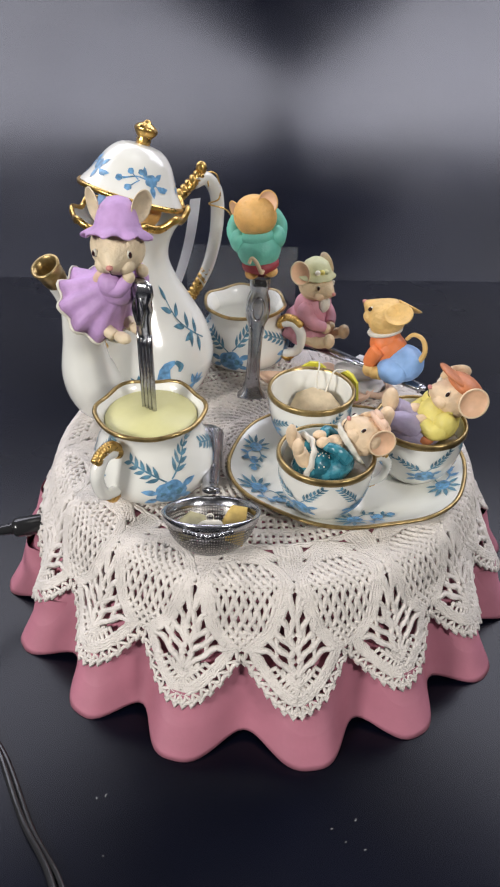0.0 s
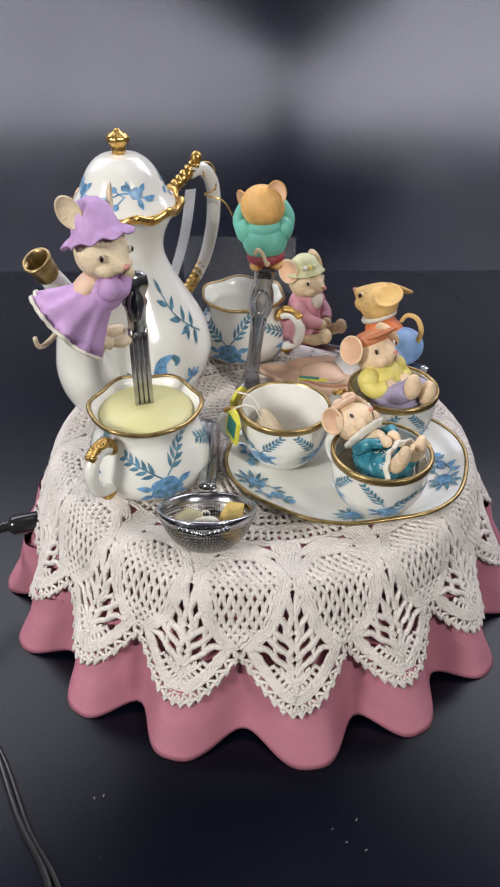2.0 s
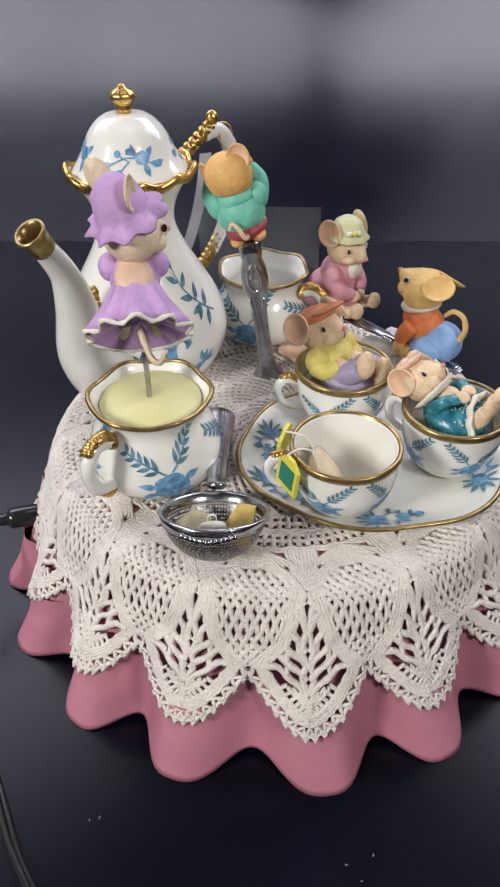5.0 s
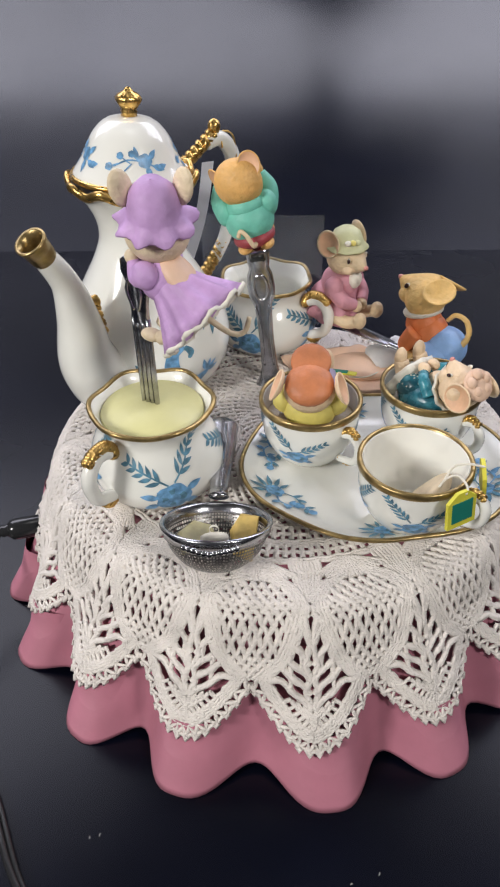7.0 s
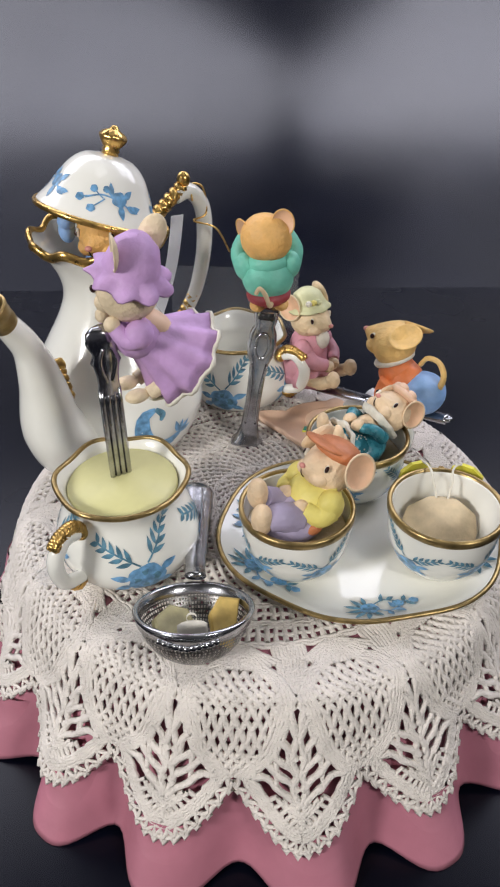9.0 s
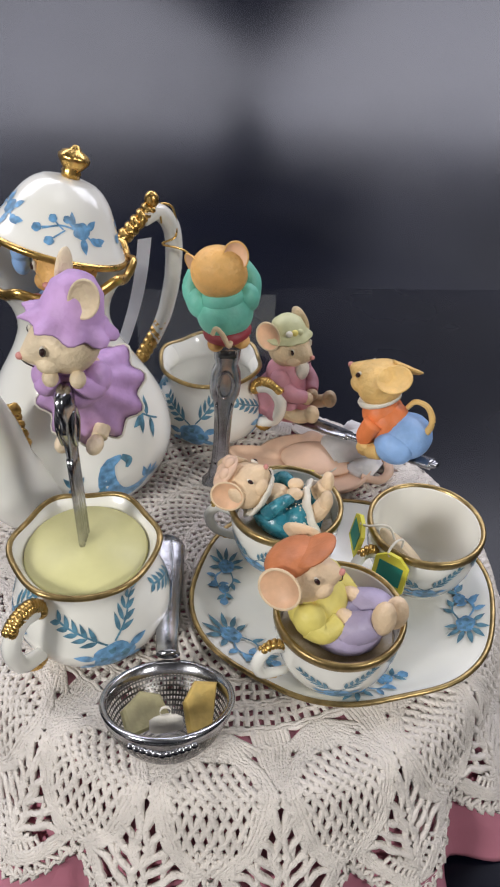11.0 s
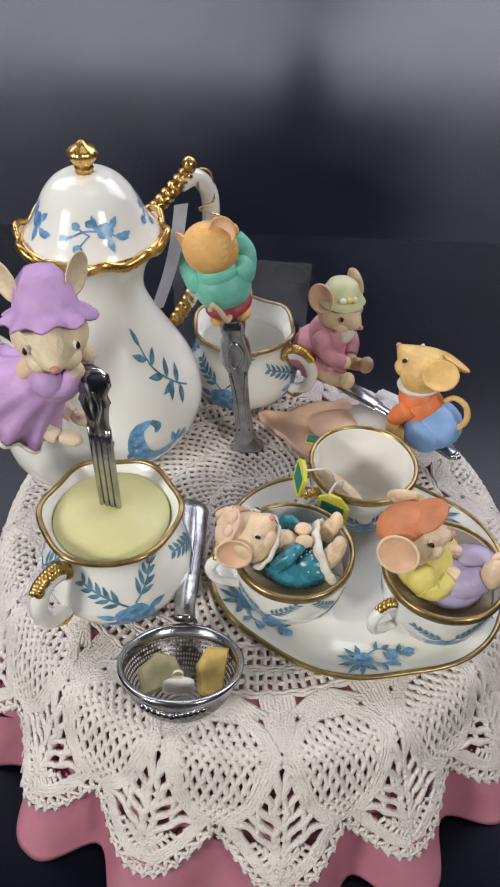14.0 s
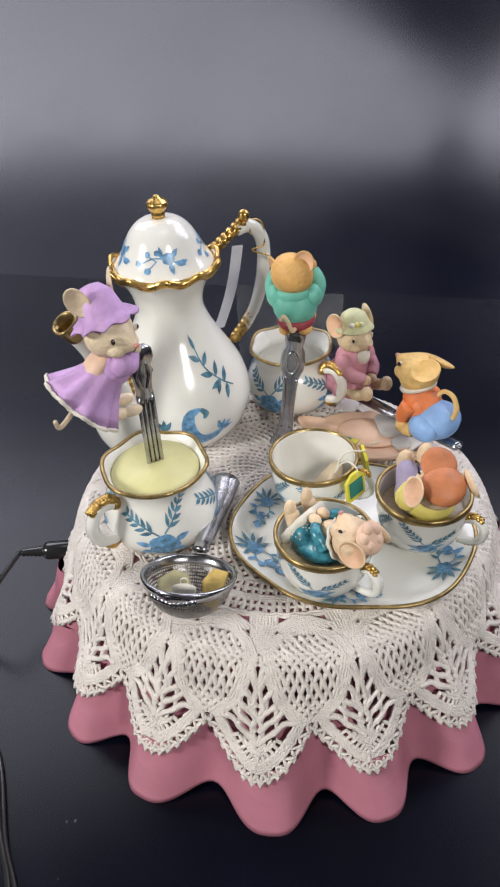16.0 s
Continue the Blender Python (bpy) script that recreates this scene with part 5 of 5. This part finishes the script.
for z, w, t in ((-0.003, 0.0052, 0.0010), (-0.0022, 0.0060, 0.0016), (0.0016, 0.0058, 0.0016), (0.0026, 0.0040, 0.0012), (0.0030, 0.0020, 0.0008)):
    rows.append([Vector((w * math.cos(a), t * math.sin(a), z)) for a in [2 * math.pi * j / 24 for j in range(24)]])
vs = grid_faces(bm, rows)
bm.faces.new(vs[0]), bm.faces.new(vs[-1])
rows = []
for j in range(24):
    a = 2 * math.pi * j / 24
    rows.append([Vector((0.0020 * math.cos(a), 0.0005 * math.sin(b), 0.0040 + 0.0017 * math.sin(a) + 0.0005 * math.cos(b))) for b in [2 * math.pi * i / 6 for i in range(6)]])
grid_faces(bm, rows, loop_v=True)
ob = part("basket_charm", bm, CUFF)
ob.matrix_world = pose(-0.0180, -0.0885, TOP + 0.0190, -34, 0, 6) @ Matrix.Diagonal((0.85, 0.85, 0.85, 1))
tagged(ob, "tiny white basket-shaped charm lying in the strainer", "charm")


# ---- flat teapot-shaped dish with a tag ----
def build_rest():
    rest = thing("tea_bag_rest", "peach teapot-shaped dish lying on the doily", "dish", pose(0.0440, 0.0465, TOP + 0.0022, 0, 0, -8) @ Matrix.Diagonal((1.4, 1.25, 1.1, 1)))
    pts = []
    for j in range(72):
        a = 2 * math.pi * j / 72
        r = 0.0165
        x, y = 1.15 * r * math.cos(a), 1.0 * r * math.sin(a)
        d = math.degrees(a)
        if 155 < d < 205:
            k = math.sin(math.pi * (d - 155) / 50)
            x, y = x - 0.0085 * k, y + 0.004 * k
        if 80 < d < 100:
            y += 0.0022 * math.sin(math.pi * (d - 80) / 20)
        pts.append((x, y))
    bm = bmesh.new()
    rows = [[Vector((x * g, y * g, z)) for x, y in pts] for g, z in ((0.05, -0.001), (0.9, -0.001), (1.0, 0.0012), (1.02, 0.0032), (0.97, 0.0034), (0.90, 0.0016), (0.05, 0.0012))]
    grid_faces(bm, rows)
    part("dish", bm, PEACH, rest)
    bm = bmesh.new()
    tube(bm, [(0.0165, 0.006, 0.002), (0.0240, 0.006, 0.002), (0.0250, -0.001, 0.002), (0.0215, -0.006, 0.002), (0.0160, -0.005, 0.002)], 0.0016, 8, n=26)
    part("handle", bm, PEACH, rest)
    bm = bmesh.new()
    blob(bm, (0.002, 0.003, 0.0024), (0.0125, 0.0100, 0.0030))
    part("lid_mound", bm, PEACH, rest)
    return rest


build_rest()
tag = thing("paper_tag", "yellow card tag with a green panel on the dish", "tag", pose(0.0340, 0.0330, TOP + 0.0115, -24, 0, -10))
for name, w, h, z, mat in (("card", 0.0076, 0.0050, 0.0, YELLOWCARD), ("green_panel", 0.0052, 0.0037, 0.0006, GREENCARD)):
    bm = bmesh.new()
    bmesh.ops.create_cube(bm, size=1, matrix=Matrix.Translation((0.001 if mat is YELLOWCARD else -0.001, 0, z)) @ Matrix.Diagonal((2 * w, 2 * h, 0.0006, 1)))
    part(name, bm, mat, tag, smooth=False)
bm = bmesh.new()
tube(bm, [(0.0390, 0.0330, TOP + 0.0090), (0.0480, 0.0360, TOP + 0.0070), (0.0560, 0.0440, TOP + 0.0065), (0.0500, 0.0500, TOP + 0.0068), (0.0430, 0.0460, TOP + 0.0066)], 0.0004, 6, n=40)
tagged(part("string", bm, STRING), "white tea bag string curled on the peach dish", "string")

# ---- sugar under the knife, clear film, paper tag ----
for c, rot, size in (((0.0615, 0.0545, TOP + 0.0065), (0, 0, 18), (0.0105, 0.0085, 0.0052)), ((0.0740, 0.0660, TOP + 0.0045), (0, 0, -34), (0.0130, 0.0055, 0.0034)), ((0.0680, 0.0450, TOP + 0.0042), (8, 0, 50), (0.0085, 0.0060, 0.0030))):
    bm = bmesh.new()
    bmesh.ops.create_cube(bm, size=1, matrix=Matrix.Diagonal((2 * size[0], 2 * size[1], 2 * size[2], 1)))
    bmesh.ops.bevel(bm, geom=bm.edges[:], offset=0.0014, segments=3, affect="EDGES")
    ob = part("sugar_lump", bm, SUGAR)
    ob.matrix_world = pose(*c, *rot)
    tagged(ob, "white sugar lump with rounded edges under the butter knife", "sugar", "sugar lumps")
bm = bmesh.new()
grid_faces(bm, [[Vector((-0.036 + 0.063 * u, 0.094 + 0.003 * math.sin(3 * u + 2 * v) - 0.006 * u, 0.078 + 0.063 * v + 0.003 * u)) for u in [i / 12 for i in range(13)]] for v in [j / 8 for j in range(9)]], loop_u=False)
ob = part("plastic_film", bm, FILM)
ob.visible_shadow = False
tagged(ob, "clear plastic film standing behind the back jug", "plastic film")
bm = bmesh.new()
rows = []
for f in [i / 8 for i in range(9)]:
    c = Vector((-0.0290, 0.0790, 0.172)) * (1 - f) + Vector((-0.0410, 0.0720, 0.126)) * f + Vector((0.002 * math.sin(3 * f), 0, 0))
    rows.append([c + Vector((x, x * 0.4, 0)) for x in (-0.0027, 0.0027)])
grid_faces(bm, rows, loop_u=False)
bmesh.ops.solidify(bm, geom=bm.faces[:], thickness=0.0004)
tagged(part("paper_label", bm, PAPER, smooth=False), "blank white paper label hanging from the teapot handle", "label")
bm = bmesh.new()
tube(bm, [(-0.022, 0.080, 0.178), (-0.0225, 0.0855, 0.1835), (-0.0175, 0.0885, 0.181), (-0.0165, 0.087, 0.170), (-0.022, 0.083, 0.168), (-0.012, 0.084, 0.164), (-0.006, 0.086, 0.152)], 0.00045, 6, n=60)
tagged(part("gold_cord", bm, GOLD), "thin gold cord tied round the teapot handle", "cord")

# ---- lint on the black sheet ----
bm = bmesh.new()
random.seed(11)
for x, y in ((0.031, -0.163), (0.035, -0.168), (0.043, -0.171), (-0.064, -0.150), (-0.060, -0.148), (-0.030, -0.197), (0.040, -0.160), (-0.058, -0.172)):
    a = random.uniform(0, 6.28)
    q = random.uniform(0.0002, 0.0007)
    tube(bm, [(x, y, 0.0003), (x + q * math.cos(a), y + q * math.sin(a), 0.0004), (x + 2 * q * math.cos(a + 0.5), y + 2 * q * math.sin(a + 0.5), 0.0003)], 0.00009, 5, n=8)
tagged(part("lint", bm, STRING), "specks of white lint on the black sheet", "lint", kind="stuff")

# ---- power plug and cables ----
plug = thing("power_cable", "black plug and coiled cable in the side of the base", "cable")
bm = bmesh.new()
d = Vector((-0.96, -0.22, -0.05)).normalized()
m = Matrix.Translation((-0.1060, -0.0300, 0.0420)) @ d.to_track_quat("Z", "Y").to_matrix().to_4x4()
lathe(bm, [(0.0005, -0.004), (0.0040, -0.004), (0.0048, -0.003), (0.0050, 0.010), (0.0046, 0.012), (0.0036, 0.013), (0.0005, 0.013)], 24, m=m)
part("plug_body", bm, BLACKPLASTIC, plug)
bm = bmesh.new()
lathe(bm, [(0.0005, 0.012)] + [((0.0034 - 0.0001 * i) if i % 2 else (0.0025 - 0.00008 * i), 0.0125 + 0.0011 * i) for i in range(13)] + [(0.0005, 0.028)], 20, m=m)
part("strain_relief", bm, BLACKPLASTIC, plug)
e = m @ Vector((0, 0, 0.027))
bm = bmesh.new()
tube(bm, [tuple(e), (-0.1385, -0.0600, 0.034), (-0.1480, -0.0660, 0.018), (-0.1440, -0.0820, 0.0035), (-0.1300, -0.1020, 0.0020), (-0.1110, -0.1250, 0.0018), (-0.0920, -0.1580, 0.0018), (-0.0740, -0.1850, 0.0018), (-0.0600, -0.2300, 0.0018), (-0.0700, -0.3200, 0.0018)], 0.0014, 10, n=90)
part("cord", bm, BLACKPLASTIC, plug)
bm = bmesh.new()
tube(bm, [(-0.1450, -0.0700, 0.015), (-0.1400, -0.0900, 0.0030), (-0.1270, -0.1080, 0.0018), (-0.1060, -0.1300, 0.0016), (-0.0870, -0.1620, 0.0016), (-0.0690, -0.1880, 0.0016), (-0.0550, -0.2330, 0.0016), (-0.0650, -0.3250, 0.0016)], 0.0011, 10, n=90)
part("cord", bm, BLACKPLASTIC, plug)

TIMES = [0.25 * i for i in range(65)]
STARTS = ((124, 30, 20, 10), (240, 4, 0, 25), (357, 34, 0))
# the lilac mouse's way round the fork, in degrees
ROUND = tuple((0.5 * i, 143 + 27.3 * 0.5 * i) for i in range(33))
# the back fork's lean to the right, in degrees
SWAY = ((0, 2.8), (0.5, 5.8), (1, 6.0), (2.4, 6.0), (3, 2.6), (3.5, -3.4), (4, -7), (6.5, -7.2), (7, -5.3), (7.5, -1.3), (8, 2.8), (8.5, 6.1), (9, 7.4), (10.2, 7.4), (11, 2.1), (11.5, -6.5), (12, -7.1), (13, -7.1), (14, -6.4), (14.5, -5.6), (15, -2.2), (15.5, 2.2), (16, 6))
# the seesaw's tilt, in degrees: plus lifts the blade's end
SEE = ((0, 2), (0.5, 0), (1, -3), (1.5, -5), (2, -6.5), (2.5, -6), (3, -4), (3.5, -1), (4.2, 3), (5, 6), (6, 6), (6.5, 5.5), (7, 3), (7.5, 0), (8, -3.5), (8.5, -6), (9.3, -7.5), (10.2, -7), (10.8, -6), (11, -5.5), (11.5, -3.5), (12, -0.5), (12.5, 2), (13, 4), (13.5, 6), (14, 6.5), (14.5, 6), (15, 4), (15.5, 0), (16, -3))


def see_pose(deg):
    return Matrix.Translation(SEE_MID) @ pose(0, 0, 0, 0, deg, SEE_DIR)


def motions():
    for cup, start in zip(CUPS, STARTS):
        walk(cup, [(t, cup_pose(t, *start)) for t in TIMES])
    walk(TEA_BAG, [(t, cup_pose(t, *STARTS[0])) for t in TIMES])
    walk(TEAL_MOUSE, [(t, cup_pose(t, *STARTS[1])) for t in TIMES])
    walk(CAP_MOUSE, [(t, cup_pose(t, STARTS[2][0], -12, 0)) for t in TIMES])
    walk(FORK, [(t, pose(*FORK_AT, 0, 0, a + 90)) for t, a in ROUND])
    walk(LILAC_MOUSE, [(t, pose(FORK_AT[0], FORK_AT[1], FORK_AT[2] + 0.0088, 0, 0, a)) for t, a in ROUND])
    walk(FORK_BACK, [(t, pose(*TEAL_AT, 0, a, 0) @ pose(0, 0, 0, 0, 0, 90)) for t, a in SWAY])
    walk(MINT_MOUSE, [(t, pose(*TEAL_AT, 0, a, 0) @ pose(0, 0, 0.0745, 0, -10, 0)) for t, a in SWAY])
    walk(SEESAW, [(t, see_pose(a)) for t, a in SEE])
    walk(PINK_MOUSE, [(t, see_pose(a) @ pose(-0.0335, 0, 0.0012)) for t, a in SEE])
    walk(ORANGE_MOUSE, [(t, see_pose(a) @ pose(0.0200, -0.0015, 0.0030)) for t, a in SEE])
    hinge = pose(0.0195, 0.0145, 0.1005)

    def lid_pose(k):
        tilt = Matrix.Rotation(math.radians(-20 * k), 4, Vector((0.7, -1, 0)).normalized())
        return hinge @ tilt @ hinge.inverted() @ pose(0, 0, 0.0996)
    OPEN = ((0, 1.0), (0.7, 0.95), (1.2, 0.55), (1.7, 0.12), (2.0, 0), (6.5, 0), (6.8, 0.08), (7.1, 0.30), (7.5, 0.62), (7.9, 0.88), (8.2, 1), (10.8, 1), (12.6, 1), (13.0, 0.75), (13.4, 0.36), (13.7, 0.10), (13.95, 0), (16, 0))
    walk(LID, [(t, lid_pose(k)) for t, k in OPEN])
    walk(PEEK_MOUSE, [(t, POT_AT @ pose(0.0015 * k, 0.008 * (1 - k) - 0.0020 * k, 0.1010 - 0.010 * (1 - k) - 0.0022 * k)) for t, k in OPEN])


motions()
